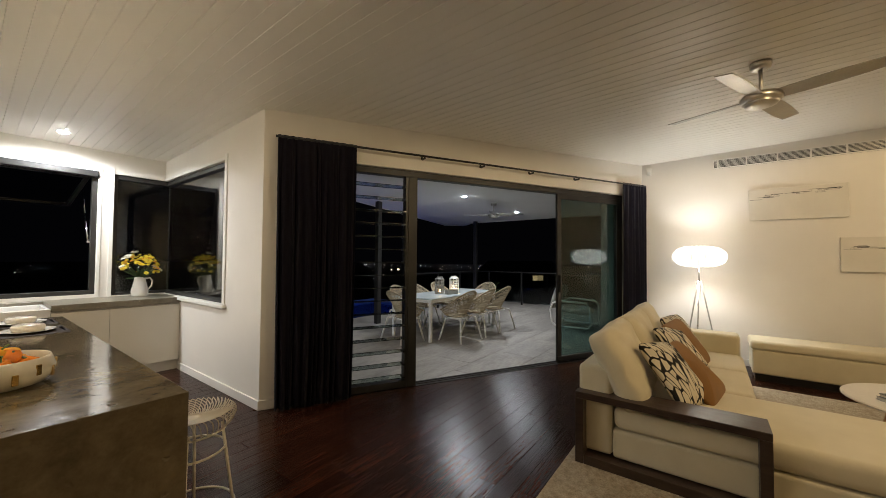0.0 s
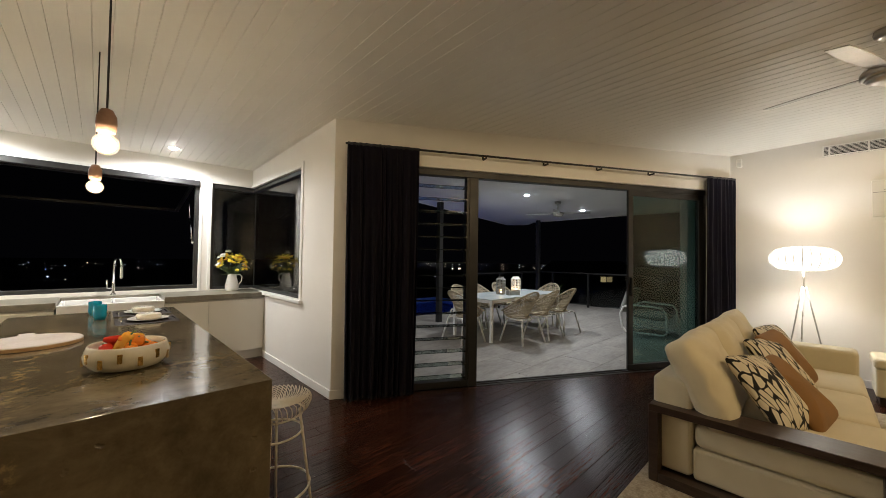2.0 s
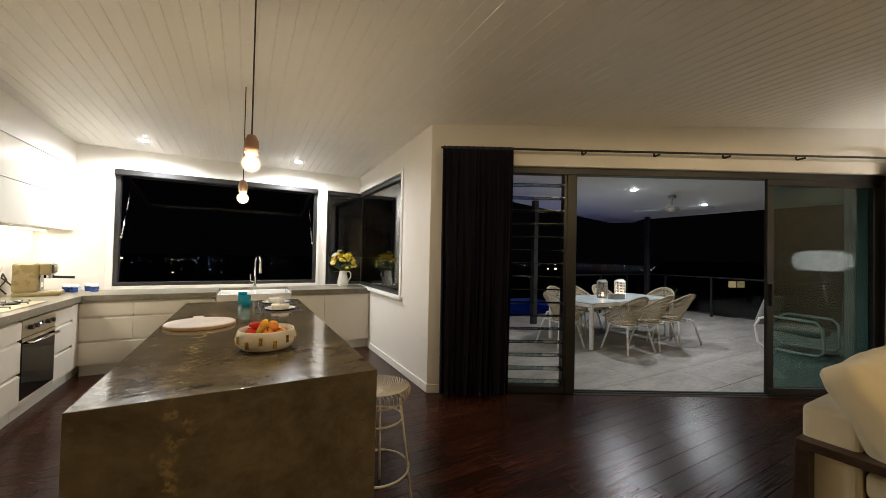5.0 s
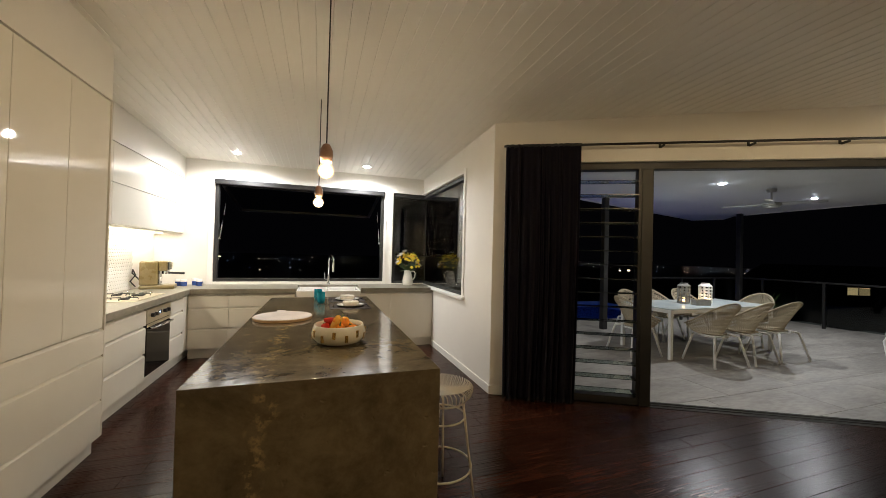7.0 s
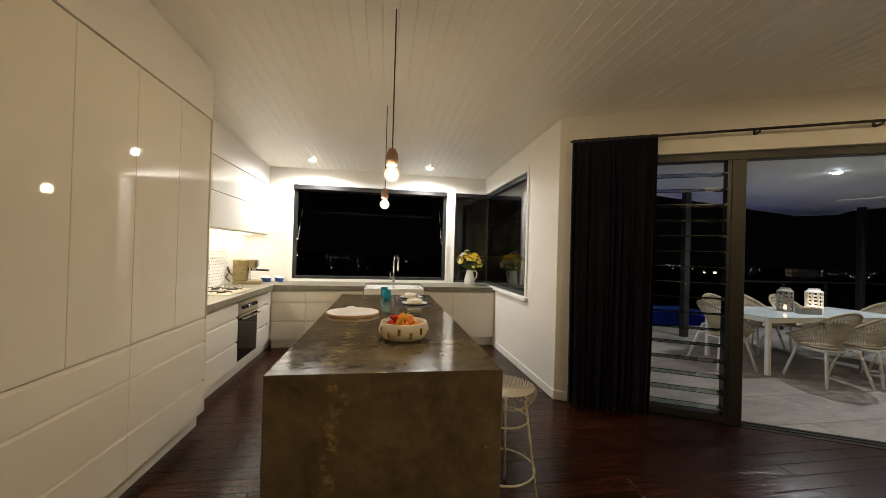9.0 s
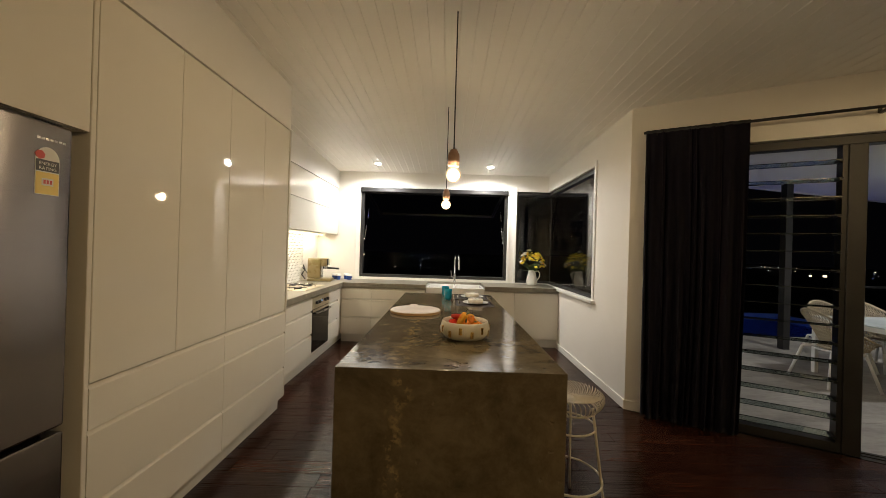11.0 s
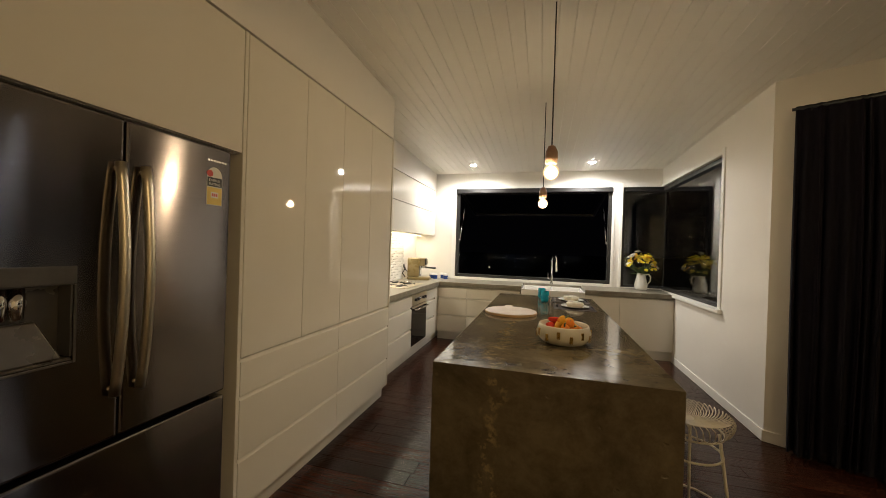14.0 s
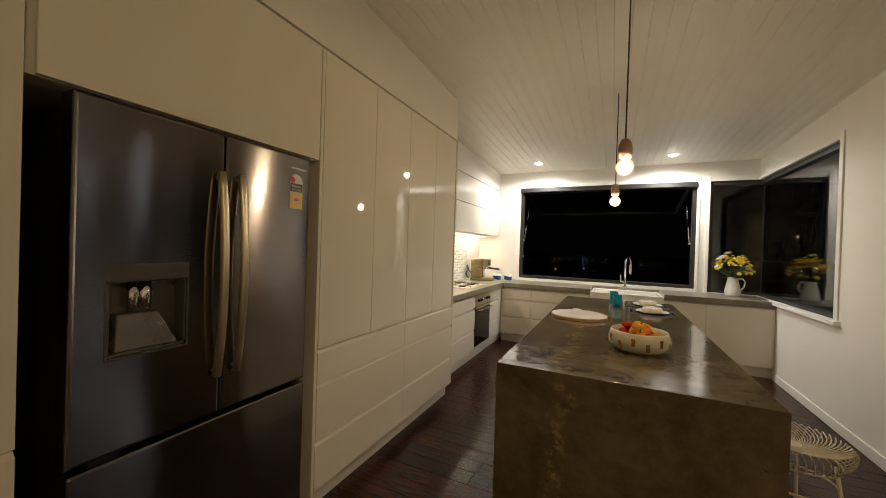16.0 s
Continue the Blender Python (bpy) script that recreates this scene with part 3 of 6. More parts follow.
# ---- kitchen ----
FX, FY = -1.6, 5.5    # bench front faces
isl = thing("kitchen_island", "long polished dark concrete island with waterfall end", "kitchen island")
bm = bmesh.new()
outline = [(1.618, 0), (1.618, 0.92), (4.45, 0.92), (4.45, 0), (4.39, 0), (4.39, 0.86), (1.678, 0.86), (1.678, 0)]
sides = [[bm.verts.new((x, y, z)) for y, z in outline] for x in (-0.496, 0.56)]
bm.faces.new(sides[0]), bm.faces.new(sides[1][::-1])
for i in range(8):
    k = (i + 1) % 8
    bm.faces.new((sides[0][i], sides[1][i], sides[1][k], sides[0][k]))
bmesh.ops.recalc_face_normals(bm, faces=bm.faces)
bmesh.ops.bevel(bm, geom=bm.edges[:], offset=0.0025, segments=2, affect="EDGES", profile=0.5)
part("waterfall_top", bm, CONC_DARK, isl)
part("body", boxes([(-0.45, 0.2, 1.679, 4.389, 0.1, 0.8595), (-0.4, 0.15, 1.679, 4.389, 0, 0.1)]), LACQUER, isl)


def front(x_or_y, a0, a1, z0, z1, axis, pull=False):
    """One lacquered front panel, 18 mm thick, with a fine rounded edge; drawers slope back at the top as a finger pull."""
    g = 0.0015
    if pull:
        rim = [(0, z0 + g), (0, z1 - 0.02), (0.0015, z1 - 0.0165), (0.0155, z1 - 0.003), (0.018, z1 - 0.003), (0.018, z0 + g)]
        bm, ends = bmesh.new(), []
        for a in (a0 + g, a1 - g):
            ends.append([bm.verts.new((x_or_y - d, a, z) if axis == "x" else (a, x_or_y + d, z)) for d, z in rim])
        bm.faces.new(ends[0]), bm.faces.new(ends[1][::-1])
        for i in range(len(rim)):
            k = (i + 1) % len(rim)
            bm.faces.new((ends[0][i], ends[1][i], ends[1][k], ends[0][k]))
        bmesh.ops.recalc_face_normals(bm, faces=bm.faces)
        return bm
    if axis == "x":
        return boxes([(x_or_y - 0.018, x_or_y, a0 + g, a1 - g, z0 + g, z1 - g)], 0.0025, 2)
    return boxes([(a0 + g, a1 - g, x_or_y, x_or_y + 0.018, z0 + g, z1 - g)], 0.0025, 2)


def unit(label, axis, face, back, a0, a1, z0, z1, fronts, kick=True, group="kitchen cabinets", category="cabinet"):
    """A cabinet: carcass, fronts (name, a0, a1, z0, z1) and a set-back kick board."""
    at = (face, (a0 + a1) / 2, 0) if axis == "x" else ((a0 + a1) / 2, face, 0)
    ob = thing("kitchen_cabinet", label, category, None, group)
    if axis == "x":
        part("carcass", boxes([(back, face - 0.022, a0 + 0.002, a1 - 0.002, z0, z1)]), KICK, ob)
        if kick:
            part("kick_board", boxes([(back, face - 0.055, a0, a1, 0, z0 - 0.001)]), KICK, ob)
    else:
        part("carcass", boxes([(a0 + 0.002, a1 - 0.002, face + 0.022, back, z0, z1)]), KICK, ob)
        if kick:
            part("kick_board", boxes([(a0, a1, face + 0.055, back, 0, z0 - 0.001)]), KICK, ob)
    for nm, b0, b1, c0, c1 in fronts:
        part(nm, front(face, b0, b1, c0, c1, axis, nm == "drawer"), LACQUER, ob)
    return ob


ROWS3 = [(0.12, 0.382), (0.384, 0.693), (0.695, 0.88)]


def tall(a0, a1, doors):
    fr = [("drawer", a0, a1, *r) for r in ROWS3] + [("door", d0, d1, 0.885, 2.479) for d0, d1 in zip(doors, doors[1:])]
    unit("tall white gloss pantry cabinet with drawers below", "x", PX, XW, a0, a1, 0.12, 2.479, fr, group="tall cabinets")


tall(1.42, 2.305, [1.42, 1.88, 2.305])
tall(2.305, 3.18, [2.305, 2.74, 3.16])
tall(-0.62, 0.35, [-0.62, -0.13, 0.35])
unit("white gloss cabinet above the fridge", "x", PX, XW, 0.352, 1.393, 1.885, 2.479, [("door", 0.37, 1.393, 1.885, 2.479)], kick=False, group="tall cabinets")
part_panel = part("end_panel", boxes([(XW, PX + 0.001, 3.1805, 3.198, 0.12, 2.49)], 0.002), LACQUER)
tagged(part_panel, "white gloss end panel of the pantry", "cabinet panel")
part("kick_board", boxes([(XW, PX - 0.055, 3.1805, 3.198, 0.0, 0.119)]), KICK, part_panel)
side_panel = part("niche_panel", boxes([(XW, PX + 0.001, 1.396, 1.417, 0.0, 2.479)], 0.002), LACQUER)
tagged(side_panel, "white gloss side panel of the fridge niche", "cabinet panel")

LOW3 = [(0.13, 0.39), (0.405, 0.665), (0.68, 0.835)]
unit("white gloss drawer cabinet under the cooktop", "x", FX, XW, 3.2, 4.32, 0.13, 0.845, [("drawer", 3.2, 4.32, *r) for r in LOW3], group="bench cabinets")
unit("white gloss drawer cabinet beside the oven", "x", FX, XW, 4.92, 5.34, 0.13, 0.845, [("drawer", 4.92, 5.34, *r) for r in LOW3], group="bench cabinets")
unit("white gloss corner filler cabinet", "x", FX, XW, 5.34, YN - 0.01, 0.13, 0.845, [("filler", 5.34, 5.5, 0.13, 0.835)], group="bench cabinets")
for a0, a1 in ((-1.599, -1.13), (-1.13, -0.31)):
    unit("white gloss drawer cabinet under the window", "y", FY, YN, a0, a1, 0.13, 0.845, [("drawer", a0, a1, *r) for r in LOW3], group="bench cabinets")
unit("white gloss cabinet below the sink", "y", FY, YN, -0.31, 0.6, 0.13, 0.66, [("door", -0.31, 0.145, 0.13, 0.65), ("door", 0.145, 0.6, 0.13, 0.65)], group="bench cabinets")
for a0, a1 in ((0.6, 1.06), (1.06, XR - 0.001)):
    unit("white gloss cupboard under the corner window", "y", FY, YN, a0, a1, 0.13, 0.845, [("door", a0, a1, 0.13, 0.835)], group="bench cabinets")
bench = thing("benchtop", "grey concrete benchtop running round the kitchen", "benchtop")
part("slab", boxes([(XW, FX + 0.025, 3.2, YN, 0.85, 0.92)], 0.004, 2), CONC, bench)
part("slab", boxes([(FX + 0.026, -0.3, FY - 0.025, YN, 0.85, 0.92), (-0.3, 0.6, YN - 0.13, YN, 0.85, 0.92), (0.6, XR, FY - 0.025, YN, 0.85, 0.92)], 0.003, 1), CONC, bench)
for a0, a1 in ((3.2, 4.26), (4.26, YN - 0.002)):
    unit("white gloss wall cabinet above the splashback", "x", -1.88, XW, a0, a1, 1.67, 2.46, [("door", a0, a1, 1.67, 2.07), ("door", a0, a1, 2.075, 2.46)], kick=False, group="wall cabinets")

# ---- kitchen things ----
STEEL = surface("brushed_steel", (0.245, 0.226, 0.224), (0.3, 0.277, 0.275), (0.155, 0.195), 2, 160, 0.02, metal=1.0, stretch=(1, 0.02, 1), distance=0.0006, coat=0.22)
STEEL_FINE = surface("satin_steel", (0.56, 0.5, 0.38), (0.64, 0.58, 0.45), (0.3, 0.38), 4, 120, 0.0, metal=1.0)
BLACKGLASS = surface("black_oven_glass", (0.01, 0.01, 0.01), (0.016, 0.015, 0.014), (0.04, 0.08), 3, 30, 0.0)
GOLDEN = surface("olive_gold_plastic", (0.2, 0.15, 0.06), (0.26, 0.2, 0.09), (0.25, 0.35), 5, 60, 0.03)


nt = STEEL.node_tree
bs = nt.nodes["Principled BSDF"]
tan = nt.nodes.new("ShaderNodeTangent")
tan.direction_type, tan.axis = "RADIAL", "Y"
nt.links.new(tan.outputs[0], bs.inputs["Tangent"])
bs.inputs["Anisotropic"].default_value = 0.95
bs.inputs["Coat Roughness"].default_value = 0.045
bs.inputs["Anisotropic Rotation"].default_value = 0.0


def clear_of(bm, co, no):
    """Cut a piece along a plane, closing the cut."""
    geo = bmesh.ops.bisect_plane(bm, geom=bm.verts[:] + bm.edges[:] + bm.faces[:], plane_co=co, plane_no=no, clear_outer=True)
    edges = [g for g in geo["geom_cut"] if isinstance(g, bmesh.types.BMEdge)]
    if edges:
        bmesh.ops.contextual_create(bm, geom=edges)


def make_fridge():
    ob = thing("fridge", "brushed stainless steel french door fridge in its niche", "fridge")
    f = PX - 0.005
    part("body", boxes([(XW + 0.03, f - 0.075, 0.46, 1.325, 0.03, 1.835)], 0.004), BLACK, ob, "black fridge body")
    d0, d1, z0, z1 = 0.535, 0.762, 1.072, 1.31          # dispenser opening
    ya, yb, za, zb = 0.446, 0.895, 0.765, 1.876
    left = bmesh.new()
    outer = [(ya, za), (yb, za), (yb, zb), (ya, zb)]
    inner = [(d0, z0), (d1, z0), (d1, z1), (d0, z1)]
    loops = {}
    for nm, ring, depth in (("of", outer, 0.0), ("ob", outer, 0.07), ("hf", inner, 0.0), ("hb", inner, 0.07)):
        loops[nm] = [left.verts.new((f - depth, p, q)) for p, q in ring]
    for p, q in (("of", "hf"), ("hf", "hb"), ("hb", "ob"), ("ob", "of")):
        for i in range(4):
            k = (i + 1) % 4
            left.faces.new((loops[p][i], loops[p][k], loops[q][k], loops[q][i]))
    bmesh.ops.recalc_face_normals(left, faces=left.faces)
    rounded = [e for e in left.edges if all(v in loops["of"] for v in e.verts)]
    bmesh.ops.bevel(left, geom=rounded, offset=0.012, segments=4, affect="EDGES", profile=0.5)
    d = part("door", left, STEEL, ob)
    BAY = surface("dispenser_grey", (0.16, 0.145, 0.125), (0.2, 0.18, 0.155), (0.22, 0.3), 4, 60, 0.02, metal=0.7)
    STRIP = surface("dispenser_strip_grey", (0.1, 0.095, 0.09), (0.13, 0.122, 0.115), (0.3, 0.4), 4, 60, 0.02, metal=0.5)
    bay = part("dispenser_recess", boxes([(f - 0.0695, f - 0.062, d0, d1, z0, z1)]), BAY, d, "recessed dispenser bay")
    part("bay_floor", boxes([(f - 0.0615, f - 0.002, d0 + 0.001, d1 - 0.001, z0 + 0.0005, z0 + 0.01)], 0.002), BAY, bay)
    hood = bmesh.new()
    low, high = [(0.0, d0 + 0.01), (0.0, d1 - 0.01), (0.056, d1 - 0.022), (0.056, d0 + 0.022)], [(0.0, d0 + 0.03), (0.0, d1 - 0.06), (0.03, d1 - 0.072), (0.03, d0 + 0.038)]
    lo = [hood.verts.new((f - 0.0615 + q, p, z0 + 0.0105)) for q, p in low]
    hi = [hood.verts.new((f - 0.0615 + q, p, z0 + 0.13)) for q, p in high]
    hood.faces.new(lo[::-1]), hood.faces.new(hi)
    for i in range(4):
        k = (i + 1) % 4
        hood.faces.new((lo[i], lo[k], hi[k], hi[i]))
    bmesh.ops.recalc_face_normals(hood, faces=hood.faces)
    bmesh.ops.bevel(hood, geom=hood.edges[:], offset=0.006, segments=3, affect="EDGES", profile=0.5)
    part("dispenser_lever", hood, BAY, d, "sloping grey splash plate")
    for p0, p1 in ((d0 + 0.0005, d0 + 0.006), (d1 - 0.006, d1 - 0.0005)):
        part("bay_wall", boxes([(f - 0.0612, f - 0.002, p0, p1, z0 + 0.0125, z1 - 0.001)], 0.001), STRIP, bay)
    part("dispenser_panel", boxes([(f - 0.05, f + 0.003, d0 - 0.008, d1 + 0.008, z1 + 0.001, 1.37)], 0.006, 3), STRIP, d, "dark grey control strip")
    for q in ((d0 - 0.008, d0 - 0.0005, z0 - 0.008, z1), (d1 + 0.0005, d1 + 0.008, z0 - 0.008, z1), (d0, d1, z0 - 0.008, z0 - 0.0005)):
        part("dispenser_rim", boxes([(f - 0.004, f + 0.003, *q)], 0.002, 2), STRIP, d)
    for sy in (0.612, 0.648):
        bm = bmesh.new()
        lathe(bm, [(0.0, 0.05), (0.017, 0.05), (0.018, 0.0), (0.0165, -0.04), (0.012, -0.044), (0.012, -0.02), (0.0, -0.018)], 20, (f - 0.034, sy, 1.258))
        part("dispenser_spout", bm, CHROME, d, "bright chrome spout", True)
    r = part("door", boxes([(f - 0.07, f, 0.899, 1.335, 0.765, 1.876)], 0.01, 3), STEEL, ob)
    part("freezer_drawer", boxes([(f - 0.07, f, 0.45, 1.335, 0.06, 0.745)], 0.01, 3), STEEL, ob)
    for y in (0.46, 1.22):
        part("hinge_cover", boxes([(f - 0.09, f - 0.02, y, y + 0.1, 1.8765, 1.882)], 0.003), BLACK, ob)
    part("hinge_foot", boxes([(f - 0.06, f - 0.01, 0.5, 0.58, 0.746, 0.764)], 0.002), BLACK, ob)
    for y, dd in ((0.872, d), (0.953, r)):
        bm = bmesh.new()
        pts = []
        for k in range(17):
            s = k / 16
            pts.append((f + 0.014 + 0.036 * math.sin(math.pi * s) ** 0.8, y, 0.92 + 0.8 * s))
        tube(bm, pts, 0.015, 10)
        for v in bm.verts:
            v.co.y = y + (v.co.y - y) * 1.1
        h = part("handle", bm, STEEL_FINE, dd, "bowed steel bar handle", True)
        for z in (0.94, 1.7):
            post = bmesh.new()
            tube(post, [(f - 0.002, y, z), (f + 0.026, y, z)], 0.012, 8)
            part("handle_post", post, STEEL_FINE, h)
    lab = bmesh.new()
    rim = [(1.238, 1.59), (1.315, 1.59)] + [(1.2765 + 0.0385 * math.cos(math.pi * k / 16), 1.713 + 0.045 * math.sin(math.pi * k / 16)) for k in range(17)]
    lo, hi = [[lab.verts.new((x, p, q)) for p, q in rim] for x in (f + 0.0003, f + 0.0012)]
    lab.faces.new(hi)
    lab.faces.new(lo[::-1])
    for k in range(len(rim)):
        lab.faces.new((lo[k], lo[(k + 1) % len(rim)], hi[(k + 1) % len(rim)], hi[k]))
    st = part("sticker", lab, surface("sticker_white", (0.7, 0.68, 0.6), (0.74, 0.72, 0.64), (0.4, 0.5), 5, 50, 0.0), r, "white, black and yellow energy rating sticker")
    part("band", boxes([(f + 0.0013, f + 0.002, 1.24, 1.313, 1.672, 1.712)]), BLACK, st)
    part("band", boxes([(f + 0.0013, f + 0.002, 1.24, 1.313, 1.592, 1.668)]), surface("sticker_yellow", (0.75, 0.55, 0.12), (0.8, 0.6, 0.15), (0.4, 0.5), 5, 50, 0.0), st)
    part("band", boxes([(f + 0.0021, f + 0.0027, 1.258, 1.295, 1.622, 1.648)]), surface("sticker_pale", (0.7, 0.66, 0.55), (0.74, 0.7, 0.6), (0.4, 0.5), 5, 50, 0.0), st)
    part("figures", boxes([(f + 0.0028, f + 0.0032, 1.263 + i * 0.01, 1.27 + i * 0.01, 1.628, 1.642) for i in range(3)]), surface("sticker_red", (0.5, 0.04, 0.03), (0.6, 0.06, 0.04), (0.4, 0.5), 5, 50, 0.0), st)
    star = bmesh.new()
    lathe(star, [(0.0, 0.0), (0.016, 0.0), (0.016, 0.0006), (0, 0.0006)], 7)
    sob = part("rating_star", star, bpy.data.materials["sticker_red"], st)
    sob.matrix_basis = Matrix.Translation((f + 0.0013, 1.252, 1.728)) @ pose(0, 0, 0, 0, 90, 0)
    for txt, z in (("ENERGY", 1.694), ("RATING", 1.677)):
        cu = bpy.data.curves.new("lettering", "FONT")
        cu.body, cu.size, cu.align_x = txt, 0.0155, "CENTER"
        cu.materials.append(bpy.data.materials["sticker_white"])
        o = new("lettering", cu)
        o.parent = st
        o.matrix_basis = Matrix.Translation((f + 0.0024, 1.2765, z)) @ pose(0, 0, 0, 90, 0, 90)
    st.matrix_basis = Matrix.Translation((0, -0.026, 0.028))
    part("badge", boxes([(f + 0.0003, f + 0.0012, 1.215 + i * 0.014, 1.225 + i * 0.014, 1.81, 1.818) for i in range(7)]), NICKEL, r, "small pale maker's mark")


make_fridge()


def make_oven():
    ob = thing("oven", "built-in stainless steel oven with black glass door", "oven")
    a, b, f = 4.323, 4.917, FX + 0.006
    part("body", boxes([(XW + 0.1, f - 0.02, a, b, 0.17, 0.84)]), BLACK, ob)
    part("control_panel", boxes([(f - 0.02, f, a, b, 0.69, 0.835)], 0.003, 2), STEEL_FINE, ob)
    d = part("door", boxes([(f - 0.02, f, a, b, 0.17, 0.685)], 0.004, 2), BLACKGLASS, ob, "black glass door")
    part("trim", boxes([(f - 0.001, f + 0.004, a, b, 0.655, 0.685)], 0.001), STEEL_FINE, d)
    bm = bmesh.new()
    tube(bm, [(f, a + 0.06, 0.64), (f + 0.045, a + 0.06, 0.64), (f + 0.045, b - 0.06, 0.64), (f, b - 0.06, 0.64)], 0.011)
    part("handle", bm, CHROME, d, "steel bar handle", True)
    for y in (a + 0.1, a + 0.19, b - 0.1, b - 0.19)[::1]:
        bm = bmesh.new()
        tube(bm, [(f, y, 0.765), (f + 0.03, y, 0.765)], 0.02, 14)
        part("knob", bm, BLACK, ob)
    part("display", boxes([(f, f + 0.002, 4.575, 4.665, 0.75, 0.785)]), BLACKGLASS, ob)
    part("digits", boxes([(f + 0.0022, f + 0.003, 4.6 + i * 0.014, 4.608 + i * 0.014, 0.76, 0.776) for i in range(3)]), glowing("oven_digits", (0.5, 0.7, 1.0), 3), ob)
    part("kick_board", boxes([(XW, FX - 0.055, a, b, 0, 0.13)]), KICK, ob)
    part("filler", boxes([(FX - 0.018, FX, a, b, 0.13, 0.165)], 0.001), LACQUER, ob)


make_oven()


def make_cooktop():
    ob = thing("cooktop", "stainless steel gas cooktop with black trivets", "cooktop", pose(-1.92, 4.62, 0.92))
    part("tray", boxes([(-0.25, 0.25, -0.36, 0.36, 0.0, 0.008)], 0.004, 2), STEEL_FINE, ob)
    for x, y, r in ((-0.12, -0.2, 0.05), (0.1, -0.2, 0.04), (-0.12, 0.17, 0.04), (0.08, 0.14, 0.06)):
        bm = bmesh.new()
        lathe(bm, [(0, 0.008), (r, 0.008), (r, 0.018), (r * 0.8, 0.024), (0, 0.026)], 18, (x, y, 0))
        part("burner", bm, BLACK, ob)
        bm = bmesh.new()
        for k in range(4):
            c, s = math.cos(k * math.pi / 2), math.sin(k * math.pi / 2)
            tube(bm, [(x + c * 0.11, y + s * 0.11, 0.008), (x + c * 0.11, y + s * 0.11, 0.024), (x + c * 0.03, y + s * 0.03, 0.026)], 0.005, 6)
        part("trivet", bm, BLACK, ob)
    for k in range(5):
        bm = bmesh.new()
        lathe(bm, [(0, 0.03), (0.014, 0.03), (0.018, 0.008), (0, 0.008)], 14, (0.13 - k * 0.055, 0.315, 0))
        part("knob", bm, CHROME, ob, smooth=True)


make_cooktop()


def make_coffee_machine():
    ob = thing("coffee_machine", "gold and black espresso machine on the benchtop", "coffee machine", pose(-1.99, 5.62, 0.92, 0, 0, 10) @ Matrix.Diagonal((1.3, 1.25, 1.15, 1)))
    part("base", boxes([(-0.12, 0.16, -0.1, 0.1, 0, 0.04)], 0.012, 3), GOLDEN, ob)
    part("drip_tray", boxes([(0.02, 0.155, -0.085, 0.085, 0.04, 0.047)], 0.002), STEEL_FINE, ob)
    part("tower", boxes([(-0.12, 0.03, -0.1, 0.1, 0.04, 0.31)], 0.018, 3), GOLDEN, ob)
    part("head", boxes([(0.03, 0.1, -0.095, 0.095, 0.2, 0.31)], 0.012, 3), GOLDEN, ob)
    part("control_panel", boxes([(0.1005, 0.112, -0.085, 0.085, 0.215, 0.3)], 0.004, 2), BLACK, ob, "black control panel")
    part("front_plate", boxes([(0.03, 0.034, -0.08, 0.08, 0.05, 0.2)], 0.001), BLACKGLASS, ob)
    bm = bmesh.new()
    tube(bm, [(0.075, 0, 0.2), (0.075, 0, 0.165)], 0.032, 16)
    part("group_head", bm, CHROME, ob, smooth=False)
    bm = bmesh.new()
    tube(bm, [(0.1, 0, 0.178), (0.23, 0, 0.17)], 0.013, 10)
    part("filter_handle", bm, BLACK, ob, smooth=True)
    bm = bmesh.new()
    tube(bm, [(0.11, 0.0, 0.265), (0.125, 0, 0.265)], 0.03, 16)
    part("dial", bm, STEEL_FINE, ob)
    bm = bmesh.new()
    tube(bm, [(-0.12, -0.05, 0.1), (-0.17, -0.09, 0.18), (-0.16, -0.12, 0.22), (-0.14, -0.11, 0.16), (-0.18, -0.1, 0.09), (-0.15, -0.06, 0.03)], 0.006, 6)
    part("cord", bm, BLACK, ob)
    part("sticker", boxes([(0.0345, 0.036, -0.045, 0.045, 0.08, 0.13)]), TRIM, ob)


make_coffee_machine()
CUP_BLUE = surface("blue_glaze", (0.02, 0.05, 0.22), (0.05, 0.1, 0.35), (0.1, 0.2), 6, 50, 0.02)
cup = thing("cup", "white cup with a dipped blue glaze base", "cup", pose(-1.86, 5.99, 0.92), "cups on the benchtop")
bm = bmesh.new()
lathe(bm, [(0.0, 0.062), (0.03, 0.062), (0.04, 0.095), (0.043, 0.095), (0.041, 0.062)], 24)
part("rim_band", bm, CERAMIC, cup, smooth=True)
bm = bmesh.new()
lathe(bm, [(0.0, 0.0), (0.036, 0.0), (0.041, 0.0615), (0.0, 0.0615)], 24)
part("body", bm, CUP_BLUE, cup, "blue glazed body")
bm = bmesh.new()
tube(bm, [(0.04 + 0.028 * math.sin(math.pi * k / 8), 0, 0.078 - 0.055 * k / 8) for k in range(9)], 0.005, 6)
part("handle", bm, CERAMIC, cup, smooth=True)
for x, y, r in ((-1.78, 5.93, 40), (-1.68, 6.06, 10), (-1.6, 5.96, -25)):
    copy_thing(cup, pose(x, y, 0.92, 0, 0, r))


